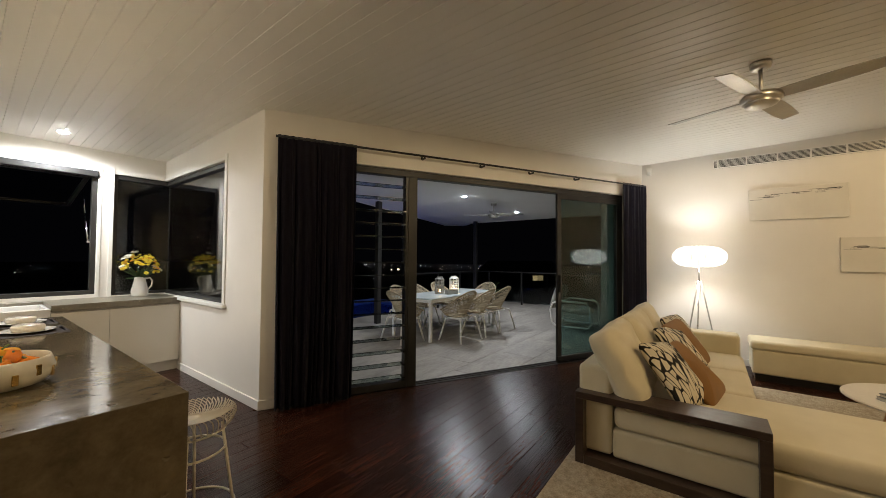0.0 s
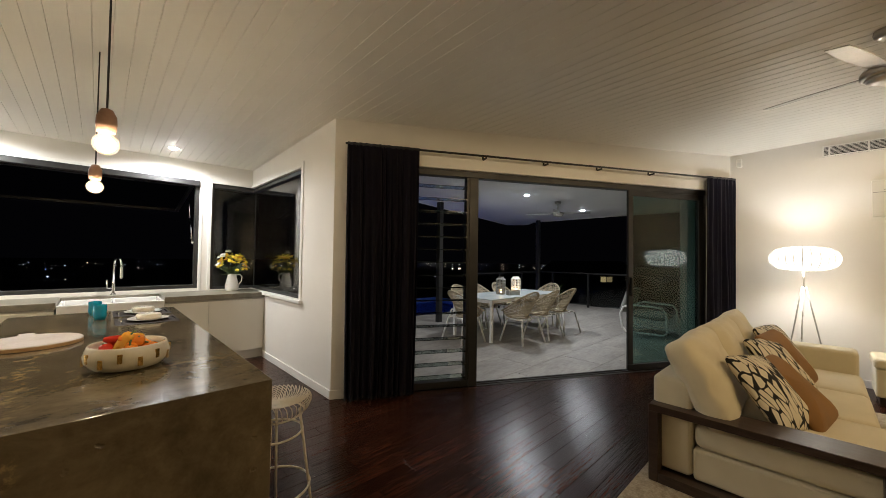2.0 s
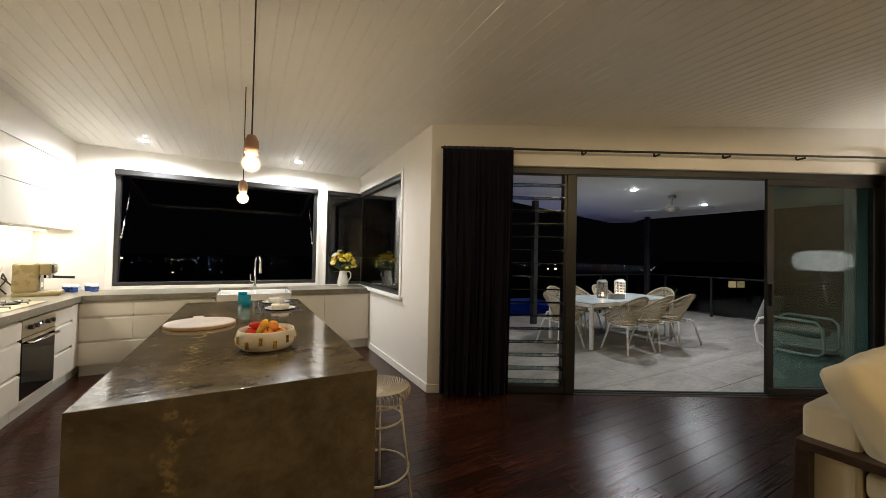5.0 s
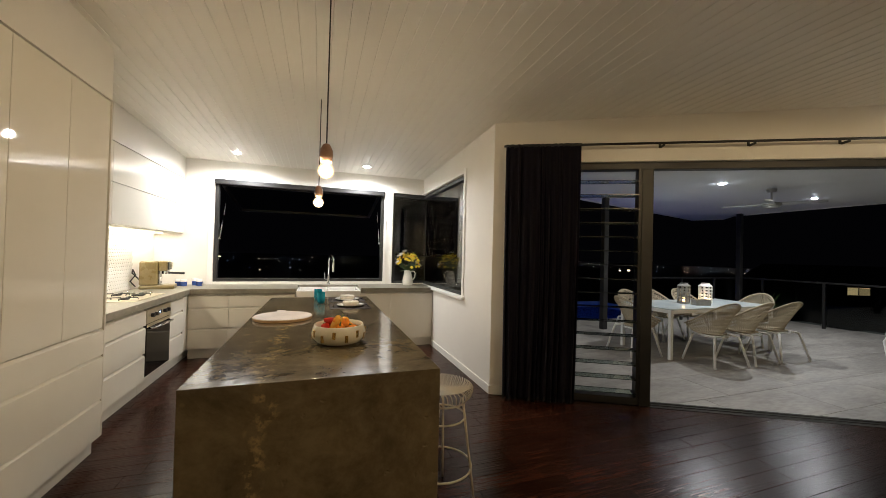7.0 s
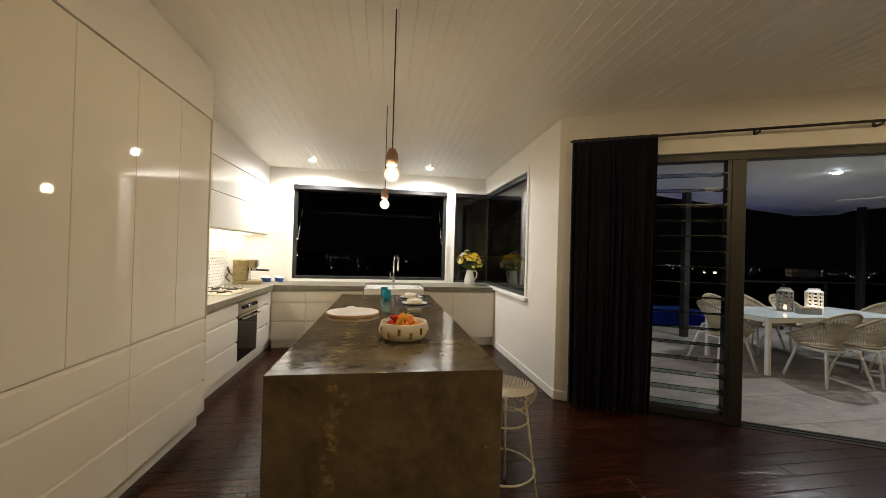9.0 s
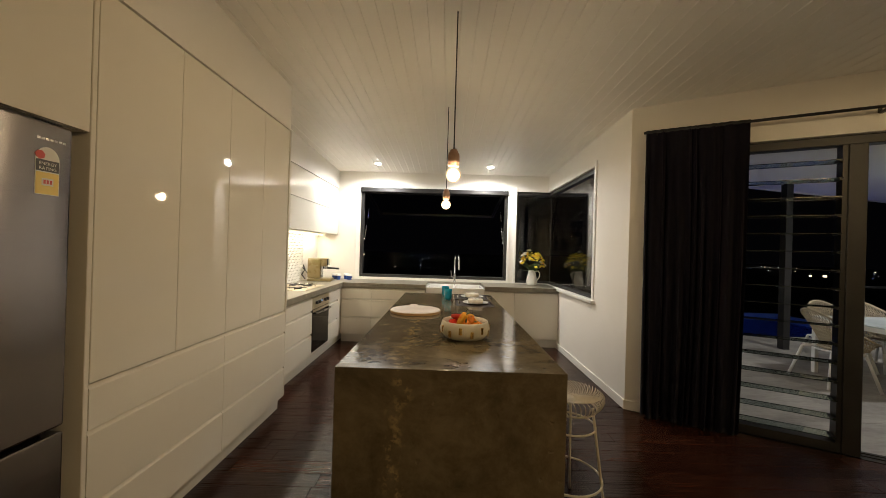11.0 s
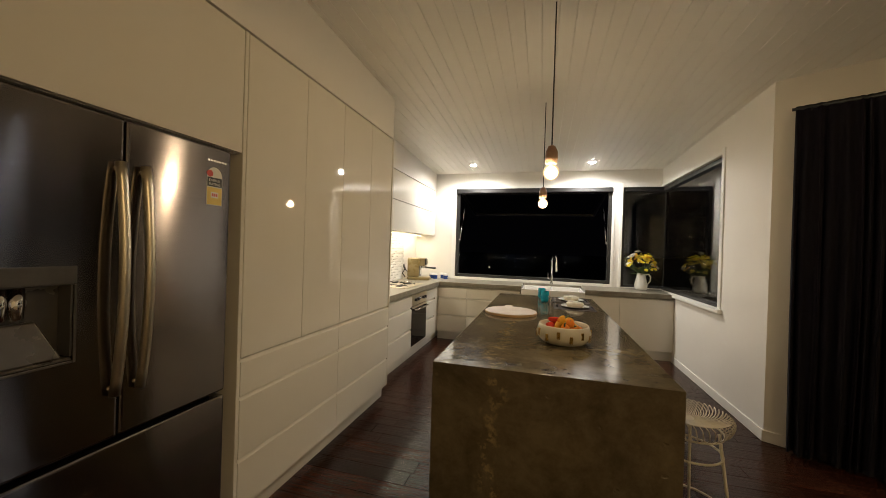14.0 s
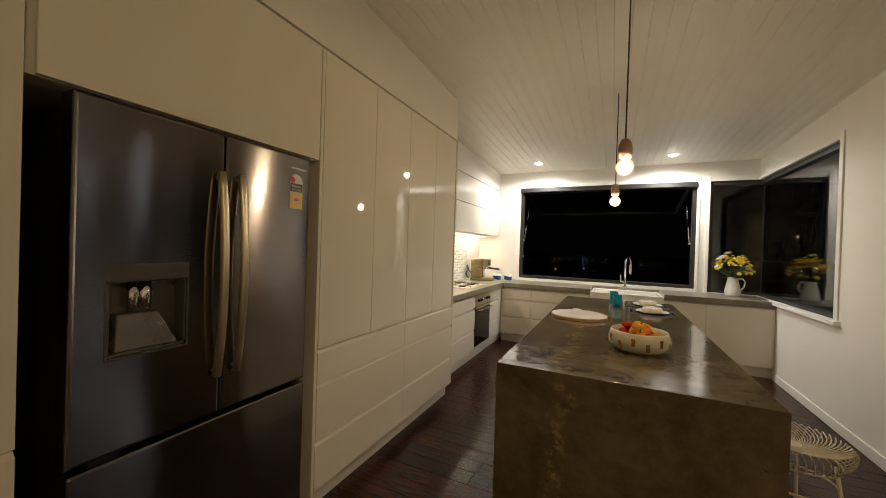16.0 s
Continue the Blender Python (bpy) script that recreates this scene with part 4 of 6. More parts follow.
def make_sink():
    ob = thing("butler_sink", "white ceramic butler sink with double bowl", "sink")
    x0, x1, y0, y1, zb, zt = -0.295, 0.595, FY - 0.05, YN - 0.132, 0.64, 0.888
    t = 0.028
    bm = bmesh.new()
    xs, ys = [x0, x0 + t, 0.137, 0.163, x1 - t, x1], [y0, y0 + t, y1 - t, y1]
    top = [[bm.verts.new((x, y, zt)) for x in xs] for y in ys]
    cells = {}
    for j in range(3):
        for i in range(5):
            cells[i, j] = bm.faces.new((top[j][i], top[j][i + 1], top[j + 1][i + 1], top[j + 1][i]))
    rim = [e for e in bm.edges if e.is_boundary]
    skirt = bmesh.ops.extrude_edge_only(bm, edges=rim)["geom"]
    bmesh.ops.translate(bm, verts=[g for g in skirt if isinstance(g, bmesh.types.BMVert)], vec=(0, 0, zb - zt))
    for key in ((1, 1), (3, 1)):
        well = bmesh.ops.extrude_face_region(bm, geom=[cells[key]])["geom"]
        bmesh.ops.translate(bm, verts=[g for g in well if isinstance(g, bmesh.types.BMVert)], vec=(0, 0, zb + t - zt))
        bmesh.ops.delete(bm, geom=[cells[key]], context="FACES_ONLY")
    bmesh.ops.holes_fill(bm, edges=[e for e in bm.edges if e.is_boundary], sides=0)
    bmesh.ops.recalc_face_normals(bm, faces=bm.faces)
    sharp = [e for e in bm.edges if len(e.link_faces) == 2 and e.calc_face_angle(0) > 0.8]
    bmesh.ops.bevel(bm, geom=sharp, offset=0.007, segments=3, affect="EDGES", profile=0.5)
    part("basin", bm, CERAMIC, ob)
    for x in (-0.07, 0.37):
        bm = bmesh.new()
        lathe(bm, [(0, 0), (0.04, 0), (0.04, 0.004), (0.03, 0.005), (0, 0.003)], 18, (x, (y0 + y1) / 2, zb + t))
        part("drain", bm, CHROME, ob)


make_sink()
tap = thing("kitchen_tap", "tall chrome gooseneck tap behind the sink", "tap", pose(0.15, YN - 0.075, 0.92) @ Matrix.Diagonal((1.1, 1.1, 1.2, 1)))
bm = bmesh.new()
lathe(bm, [(0, 0), (0.026, 0), (0.026, 0.01), (0.017, 0.02), (0.017, 0.12), (0, 0.12)], 18)
part("base", bm, CHROME, tap)
bm = bmesh.new()
tube(bm, [(0, 0, 0.1), (0, 0, 0.3)] + [(0.03 * (1 - math.cos(a)), -0.075 * (1 - math.cos(a)), 0.3 + 0.085 * math.sin(a)) for a in [math.pi * k / 12 for k in range(1, 13)]], 0.012, 12)
part("spout", bm, CHROME, tap, smooth=True)
bm = bmesh.new()
tube(bm, [(0.06, -0.15, 0.3), (0.06, -0.15, 0.18)], 0.016, 12)
part("spray_head", bm, CHROME, tap)
bm = bmesh.new()
tube(bm, [(-0.015, 0, 0.07), (-0.05, 0, 0.075), (-0.055, 0, 0.16)], 0.009, 8)
part("lever", bm, CHROME, tap, smooth=True)

# splashback of small hexagon tiles
TILE_WHITE = surface("white_gloss_tile", (0.72, 0.7, 0.64), (0.78, 0.76, 0.7), (0.1, 0.2), 5, 30, 0.03)
verts, faces = [], []
pitch, r = 0.048, 0.0255
row = 0
z = 0.94
while z < 1.66:
    y = 3.22 + (pitch / 2 if row % 2 else 0)
    while y < 5.55:
        base = len(verts)
        for rr, lift in ((r, 0.0), (r, 0.005), (r * 0.82, 0.0085)):
            for k in range(6):
                a = math.pi / 6 + k * math.pi / 3
                verts.append((XW + lift, y + rr * math.cos(a), z + rr * math.sin(a)))
        for q in (0, 6):
            for k in range(6):
                faces.append((base + q + k, base + q + (k + 1) % 6, base + q + 6 + (k + 1) % 6, base + q + 6 + k))
        faces.append(tuple(base + 12 + k for k in range(6)))
        y += pitch
    z += pitch * 0.866
    row += 1
me = bpy.data.meshes.new("splashback_tiles")
me.from_pydata(verts, [], faces)
me.materials.append(TILE_WHITE)
tagged(new("splashback_tiles", me), "white gloss hexagon mosaic splashback tiles", "tiles", kind="stuff")
strip = thing("strip_light", "warm strip light under the wall cabinets", "strip light")
part("channel", boxes([(-2.12, -2.1, 3.3, 6.1, 1.655, 1.669)], 0.001), NICKEL, strip)
part("diffuser", boxes([(-2.119, -2.101, 3.31, 6.09, 1.65, 1.6545)]), glowing("strip_glow", (1.0, 0.8, 0.52), 14), strip)

# ---- pendants and downlights ----
COPPER_WOOD = surface("warm_turned_wood", (0.3, 0.17, 0.115), (0.4, 0.25, 0.175), (0.4, 0.55), 6, 60, 0.1)
FILAMENT = glowing("filament_glow", (1.0, 0.74, 0.43), 325)


def bulb_glass():
    """Warm clear glass with the filament's glow caught in it."""
    m = bpy.data.materials.new("bulb_glass")
    m.use_nodes = True
    nt = m.node_tree
    nt.nodes.remove(nt.nodes["Principled BSDF"])
    tr, em, mx = nt.nodes.new("ShaderNodeBsdfTransparent"), nt.nodes.new("ShaderNodeEmission"), nt.nodes.new("ShaderNodeMixShader")
    em.inputs["Color"].default_value, em.inputs["Strength"].default_value = (1.0, 0.66, 0.36, 1), 2.0
    mx.inputs[0].default_value = 0.45
    nt.links.new(tr.outputs[0], mx.inputs[1])
    nt.links.new(em.outputs[0], mx.inputs[2])
    nt.links.new(mx.outputs[0], nt.nodes["Material Output"].inputs["Surface"])
    return m


BULB = bulb_glass()
for i, (x, y, z) in enumerate(PENDANTS):
    ob = thing("pendant_light", "bare globe pendant light with turned wood holder" if i == 0 else "bare globe pendant light with wood holder farther along", "pendant light", pose(x, y, 0), "pendants over the island")
    bm = bmesh.new()
    tube(bm, [(0, 0, z + 0.14), (0, 0, ceiling_z(y) + 0.002)], 0.0045, 6)
    part("cord", bm, BLACK, ob)
    bm = bmesh.new()
    lathe(bm, [(0.008, 0.155), (0.02, 0.15), (0.034, 0.12), (0.036, 0.085), (0.031, 0.05), (0.0, 0.05)], 24, (0, 0, z))
    part("holder", bm, COPPER_WOOD, ob, "turned wood lamp holder", True)
    bm = bmesh.new()
    lathe(bm, [(0.0, 0.0495), (0.018, 0.049)] + [(0.046 * math.sin(a), 0.046 * math.cos(a)) for a in [0.5 + (math.pi - 0.5) * k / 12 for k in range(12)]] + [(0, -0.046)], 28, (0, 0, z))
    globe = part("bulb", bm, BULB, ob, "glowing globe bulb", True)
    core = bmesh.new()
    lathe(core, [(0.0, 0.036), (0.01, 0.034)] + [(0.034 * math.sin(q), -0.002 + 0.034 * math.cos(q)) for q in [0.5 + (math.pi - 0.5) * k / 10 for k in range(10)]] + [(0, -0.036)], 20, (0, 0, z))
    part("filament", core, FILAMENT, globe, "bright filament", True)


def downlight(x, y, z, glow, label, group):
    ob = thing("downlight", label, "downlight", pose(x, y, z), group)
    bm = bmesh.new()
    lathe(bm, [(0.062, 0.004), (0.062, -0.004), (0.05, -0.007), (0.047, 0.0), (0.047, 0.004)], 28)
    part("trim_ring", bm, WHITE_METAL, ob, smooth=True)
    bm = bmesh.new()
    lathe(bm, [(0, -0.022), (0.02, -0.02), (0.036, -0.014), (0.0465, -0.004), (0.0465, 0.002), (0, 0.002)], 28)
    part("lens", bm, glow, ob, "bright lens")


GLOW_K, GLOW_D = glowing("downlight_glow", (1.0, 0.93, 0.8), 120), glowing("deck_downlight_glow", (0.92, 0.96, 1.0), 110)
# glow for the added, out-of-view living room fittings
GLOW_L = glowing("added_downlight_glow", (1.0, 0.75, 0.48), 25)
for x, y in KITCHEN_LIGHTS:
    downlight(x, y, ceiling_z(y), GLOW_K, "round white ceiling downlight, switched on", "kitchen downlights")
# fittings made up to go with the added amber spots
for x, y in ADDED_LIGHTS:
    downlight(x, y, ceiling_z(y), GLOW_L, "added warm ceiling downlight out of view, brightens the living room", "living room downlights")
for x, y in DECK_LIGHTS:
    downlight(x, y, 2.699, GLOW_D, "round white downlight in the deck ceiling, switched on", "deck downlights")

# ---- on the island ----
bowl = thing("fruit_bowl", "cream ceramic bowl with gold rectangles", "bowl", pose(0.125, 2.23, 0.92))
prof = [(0, 0.0), (0.09, 0.0), (0.125, 0.012), (0.152, 0.045), (0.155, 0.07), (0.143, 0.105), (0.139, 0.113), (0.134, 0.111), (0.142, 0.075), (0.135, 0.045), (0.1, 0.018), (0, 0.014)]
bm = bmesh.new()
lathe(bm, prof, 48)
part("bowl_body", bm, surface("cream_glaze", (0.66, 0.62, 0.5), (0.74, 0.7, 0.58), (0.08, 0.16), 7, 60, 0.03), bowl, smooth=True)
GOLD = surface("gold_lustre", (0.45, 0.28, 0.06), (0.6, 0.4, 0.12), (0.15, 0.25), 8, 60, 0.05, metal=1.0)
for k in range(14):
    a, z = 2 * math.pi * k / 14, (0.07, 0.05)[k % 2]
    tab = boxes([(-0.004, 0.004, -0.009, 0.009, -0.02, 0.02)], 0.002)
    o = part("gold_tab", tab, GOLD, bowl)
    rr = 0.1525
    o.matrix_basis = Matrix.Translation((rr * math.cos(a), rr * math.sin(a), z)) @ pose(0, 0, 0, 0, 0, math.degrees(a))
rng = random.Random(5)
PEP = [surface("pepper_orange", (0.75, 0.2, 0.01), (0.85, 0.3, 0.02), (0.12, 0.2), 8, 50, 0.03), surface("pepper_red", (0.5, 0.025, 0.01), (0.6, 0.04, 0.015), (0.12, 0.2), 8, 50, 0.03), surface("pepper_yellow", (0.8, 0.38, 0.02), (0.85, 0.45, 0.04), (0.12, 0.2), 8, 50, 0.03)]
STEM = surface("green_stem", (0.08, 0.14, 0.03), (0.14, 0.2, 0.05), (0.5, 0.6), 8, 60, 0.1)
for k in range(11):
    mt = PEP[(0, 1, 0, 2, 1, 0, 1, 2, 2, 1, 0)[k]]
    a = k * 2.4
    rad = 0.075 if k < 7 else 0.035
    at = pose(0.125 + rad * math.cos(a), 2.23 + rad * math.sin(a), 0.92 + (0.083 if k < 7 else 0.125), rng.uniform(20, 110), rng.uniform(-30, 30), rng.uniform(0, 360)) @ Matrix.Diagonal((0.86, 0.86, 0.95, 1))
    p = thing("pepper", ("shiny orange baby capsicum", "shiny red baby capsicum", "shiny yellow baby capsicum")[PEP.index(mt)] + " lying in the bowl", "capsicum", at, "capsicums in the bowl")
    bm = bmesh.new()
    lathe(bm, [(0, -0.06), (0.012, -0.056), (0.022, -0.028), (0.029, 0.008), (0.028, 0.03), (0.019, 0.042), (0.006, 0.036), (0, 0.034)], 18)
    for v in bm.verts:
        an = math.atan2(v.co.y, v.co.x)
        k2 = 1 + 0.09 * math.cos(3 * an)
        v.co.x *= k2
        v.co.y *= k2
    part("fruit", bm, mt, p, smooth=True)
    bm = bmesh.new()
    tube(bm, [(0, 0, 0.034), (0.002, 0, 0.05), (0.008, 0, 0.062)], 0.005, 6)
    part("stem", bm, STEM, p, "green stem")

board = thing("serving_board", "round pale timber serving board with a small handle", "serving board", pose(-0.255, 3.1, 0.92, 0, 0, 8))
BOARD = surface("pale_marbled_board", (0.5, 0.42, 0.36), (0.66, 0.6, 0.54), (0.35, 0.5), 5, 60, 0.05)
bm = bmesh.new()
lathe(bm, [(0, 0.0), (0.208, 0.0), (0.215, 0.004), (0.215, 0.02), (0.21, 0.024), (0, 0.024)], 56)
part("disc", bm, BOARD, board)
part("grip", boxes([(-0.035, 0.035, 0.205, 0.3, 0.002, 0.022)], 0.006, 2), BOARD, board)
part("edge_band", lathe(bmesh.new(), [(0.2152, 0.0015), (0.2168, 0.003), (0.2168, 0.0185), (0.2152, 0.02)], 56), surface("oak_edge", (0.42, 0.26, 0.12), (0.52, 0.35, 0.18), (0.4, 0.5), 6, 60, 0.1), board, "warm timber edge")

MAT = surface("black_placemat", (0.02, 0.014, 0.01), (0.035, 0.025, 0.018), (0.6, 0.8), 6, 300, 0.3)
MAT.node_tree.nodes["Principled BSDF"].inputs["Specular IOR Level"].default_value = 0.1
for i, y in enumerate((3.68, 4.16)):
    mat_ob = part("placemat", boxes([(0.11, 0.49, y - 0.19, y + 0.19, 0.92, 0.9225)], 0.001), MAT)
    tagged(mat_ob, "black woven square placemat on the island", "placemat", "place settings")
    pl_ob = thing("dinner_plate", "white dinner plate on the black placemat", "plate", pose(0.31, y, 0.9225), "place settings")
    bm = bmesh.new()
    lathe(bm, [(0, 0.002), (0.08, 0.002), (0.13, 0.014), (0.132, 0.017), (0.128, 0.018), (0.08, 0.008), (0, 0.008)], 40)
    part("plate_body", bm, CERAMIC, pl_ob, smooth=True)
    b_ob = thing("small_bowl", "cream ceramic bowl turned upside on the plate", "bowl", pose(0.31, y, 0.931), "place settings")
    bm = bmesh.new()
    lathe(bm, [(0.0, 0.0), (0.072, 0.0), (0.079, 0.012), (0.08, 0.032), (0.072, 0.042), (0, 0.043)], 36)
    part("bowl_body", bm, surface("speckled_cream", (0.6, 0.55, 0.46), (0.7, 0.66, 0.58), (0.2, 0.35), 9, 120, 0.05), b_ob, smooth=True)
    for dx, nm in ((-0.165, "fork"), (0.16, "knife")):
        cut = thing(nm, "steel %s laid beside the plate" % nm, nm, pose(0.31 + dx, y, 0.9226), "place settings")
        bm = boxes([(-0.006, 0.006, -0.1, 0.03, 0, 0.003)], 0.001)
        part("grip", bm, CHROME, cut)
        part("head", boxes([(-0.009, 0.009, 0.031, 0.1, 0, 0.002)] if nm == "knife" else [(-0.011 + k * 0.006, -0.007 + k * 0.006, 0.03, 0.1, 0, 0.002) for k in range(4)]), CHROME, cut)
AQUA = crystal("aqua_glass", (0.02, 0.42, 0.62), 0.06)
AQUA.node_tree.nodes["Principled BSDF"].inputs["Transmission Weight"].default_value = 0.45
for (x, y, r) in ((0.03, 3.93, 0.042), (0.0, 4.22, 0.042)):
    gl = thing("tumbler", "turquoise blue glass tumbler on the island", "glass", pose(x, y, 0.92), "tumblers")
    bm = bmesh.new()
    lathe(bm, [(0, 0.0), (r * 0.8, 0.0), (r, 0.03), (r * 0.97, 0.115), (r * 0.9, 0.115), (r * 0.9, 0.03), (r * 0.7, 0.012), (0, 0.012)], 28)
    part("glass_body", bm, AQUA, gl, smooth=True)

# ---- flowers ----
jug = thing("jug", "white ceramic jug holding flowers on the sill", "jug", pose(1.42, 5.93, 0.92, 0, 0, -15) @ Matrix.Diagonal((1.18, 1.18, 1.25, 1)))
bm = bmesh.new()
lathe(bm, [(0, 0.0), (0.062, 0.0), (0.074, 0.02), (0.076, 0.06), (0.06, 0.13), (0.05, 0.17), (0.054, 0.2), (0.05, 0.2), (0.046, 0.17), (0.055, 0.13), (0.068, 0.06), (0.06, 0.02), (0, 0.015)], 32)
part("jug_body", bm, CERAMIC, jug, smooth=True)
bm = bmesh.new()
tube(bm, [(0.05, 0, 0.185), (0.085, 0, 0.19), (0.105, 0, 0.16), (0.1, 0, 0.11), (0.07, 0, 0.07)], 0.008, 8)
part("handle", bm, CERAMIC, jug, smooth=True)
bq = thing("flowers", "bunch of yellow, orange and white flowers in a jug", "flowers", pose(1.42, 5.93, 1.15) @ Matrix.Diagonal((1.36, 1.3, 1.25, 1)))
rng = random.Random(11)


def blooms(n, size, spread, top, seed, layers):
    rg, bm = random.Random(seed), bmesh.new()
    for _ in range(n):
        a, e = rg.uniform(0, 2 * math.pi), rg.uniform(0.05, 1.25)
        c = Vector((spread * math.cos(a) * math.cos(e * 0.9), spread * math.sin(a) * math.cos(e * 0.9), 0.05 + top * math.sin(e) * rg.uniform(0.85, 1.05)))
        out = Vector((c.x, c.y, c.z + 0.05)).normalized()
        q = out.to_track_quat("Z", "Y").to_matrix().to_4x4()
        s = size * rg.uniform(0.7, 1.2)
        for L in range(layers):
            k = 7 + L
            for i in range(k):
                t, up = 2 * math.pi * (i + 0.5 * L) / k, 0.25 + 0.45 * L
                w = s * (1 - 0.22 * L)
                pts = [(0, 0, 0.1 * s), (w * math.cos(t - 0.33), w * math.sin(t - 0.33), up * s * 0.6), (w * 1.12 * math.cos(t), w * 1.12 * math.sin(t), up * s * 0.8), (w * math.cos(t + 0.33), w * math.sin(t + 0.33), up * s * 0.6)]
                bm.faces.new([bm.verts.new(Matrix.Translation(c) @ q @ Vector(p)) for p in pts])
    return bm


part("yellow_blooms", blooms(74, 0.018, 0.145, 0.2, 1, 3), surface("petal_yellow", (0.8, 0.62, 0.03), (0.9, 0.8, 0.1), (0.6, 0.7), 20, 90, 0.1), bq, "yellow blooms")
part("orange_blooms", blooms(13, 0.019, 0.13, 0.19, 2, 3), surface("petal_orange", (0.8, 0.36, 0.02), (0.85, 0.5, 0.05), (0.6, 0.7), 20, 90, 0.1), bq, "orange blooms")
LILY = surface("petal_white", (0.7, 0.7, 0.6), (0.8, 0.8, 0.72), (0.6, 0.7), 20, 90, 0.1)
for k in range(7):
    part("white_lily", blooms(1, 0.028, 0.15, 0.22, 30 + k, 2), LILY, bq, "white lily")
LEAF = surface("leaf_green", (0.03, 0.06, 0.015), (0.07, 0.12, 0.03), (0.5, 0.65), 15, 90, 0.1)
bm = bmesh.new()
for k in range(46):
    a, e = rng.uniform(0, 2 * math.pi), rng.uniform(-0.05, 1.1)
    d = Vector((math.cos(a) * math.cos(e), math.sin(a) * math.cos(e), math.sin(e)))
    L = rng.uniform(0.1, 0.17)
    sd = d.cross(Vector((0, 0, 1))).normalized() * rng.uniform(0.008, 0.014)
    p0, p1, p2 = Vector((0, 0, 0.0)) + d * 0.02, d * L * 0.6 + Vector((0, 0, 0.01)), d * L
    bm.faces.new([bm.verts.new(p) for p in (p0, p1 + sd, p2, p1 - sd)])
for k in range(16):
    a = k * 2.4
    tube(bm, [(0.012 * math.cos(a), 0.012 * math.sin(a), -0.14), (0.02 * math.cos(a), 0.02 * math.sin(a), 0.0), (0.1 * math.cos(a), 0.1 * math.sin(a), 0.08 + 0.05 * (k % 3) / 2)], 0.0025, 4)
part("leaves", bm, LEAF, bq, "green leaves and stems")

# ---- wire stool ----
stool = thing("wire_stool", "cream wire counter stool beside the island", "stool", pose(0.718, 2.055, 0, 0, 0, 20) @ Matrix.Diagonal((1, 1, 1.01, 1)))
WIRE = surface("cream_wire", (0.62, 0.57, 0.45), (0.7, 0.65, 0.53), (0.35, 0.45), 6, 80, 0.03)
R = 0.19
seat = part("seat", lathe(bmesh.new(), [(0, 0.634), (0.03, 0.634), (0.034, 0.638), (0.03, 0.642), (0, 0.642)], 20), WIRE, stool, "spiral wire seat")
wire = bmesh.new()
path = []
for q in range(9):
    t = q / 8
    path.append(((0.03 + (R * 0.94 - 0.03) * t) * math.cos(1.15 * t), (0.03 + (R * 0.94 - 0.03) * t) * math.sin(1.15 * t), 0.64 + 0.035 * t ** 1.5))
for rr, z, turn in ((R, 0.662, 1.2), (R, 0.645, 1.22), (R * 0.93, 0.615, 1.26), (R * 0.8, 0.592, 1.3)):
    path.append((rr * math.cos(turn), rr * math.sin(turn), z))
tube(wire, path, 0.0026, 5)
spoke = part("seat_wire", wire, WIRE, seat, smooth=True)
for k in range(1, 46):
    o = spoke.copy()
    scene.collection.objects.link(o)
    o.matrix_basis = pose(0, 0, 0, 0, 0, 360 * k / 46)
for nm, rr, z, th in (("seat_ring", R * 0.8, 0.59, 0.005), ("brace_ring", 0.148, 0.49, 0.0055), ("foot_ring", 0.19, 0.2, 0.006)):
    bm = bmesh.new()
    tube(bm, [(rr * math.cos(2 * math.pi * k / 40), rr * math.sin(2 * math.pi * k / 40), z) for k in range(40)], th, 6, True)
    part(nm, bm, WIRE, stool, smooth=True)
for k in range(4):
    a = math.pi / 4 + k * math.pi / 2
    bm = bmesh.new()
    tube(bm, [(0.13 * math.cos(a), 0.13 * math.sin(a), 0.6), (0.21 * math.cos(a), 0.21 * math.sin(a), 0.0)], 0.0075, 8)
    part("leg", bm, WIRE, stool, smooth=True)

# ---- living room ----
RUG = surface("cream_woven_rug", (0.3, 0.245, 0.165), (0.52, 0.45, 0.33), (0.9, 1.0), 30, 75, 1.0, distance=0.02)
rug = part("rug", boxes([(1.75, 5.45, -3.0, 0.87, 0.0005, 0.014)], 0.005, 2), RUG)
tagged(rug, "cream woven wool rug under the sofa", "rug")


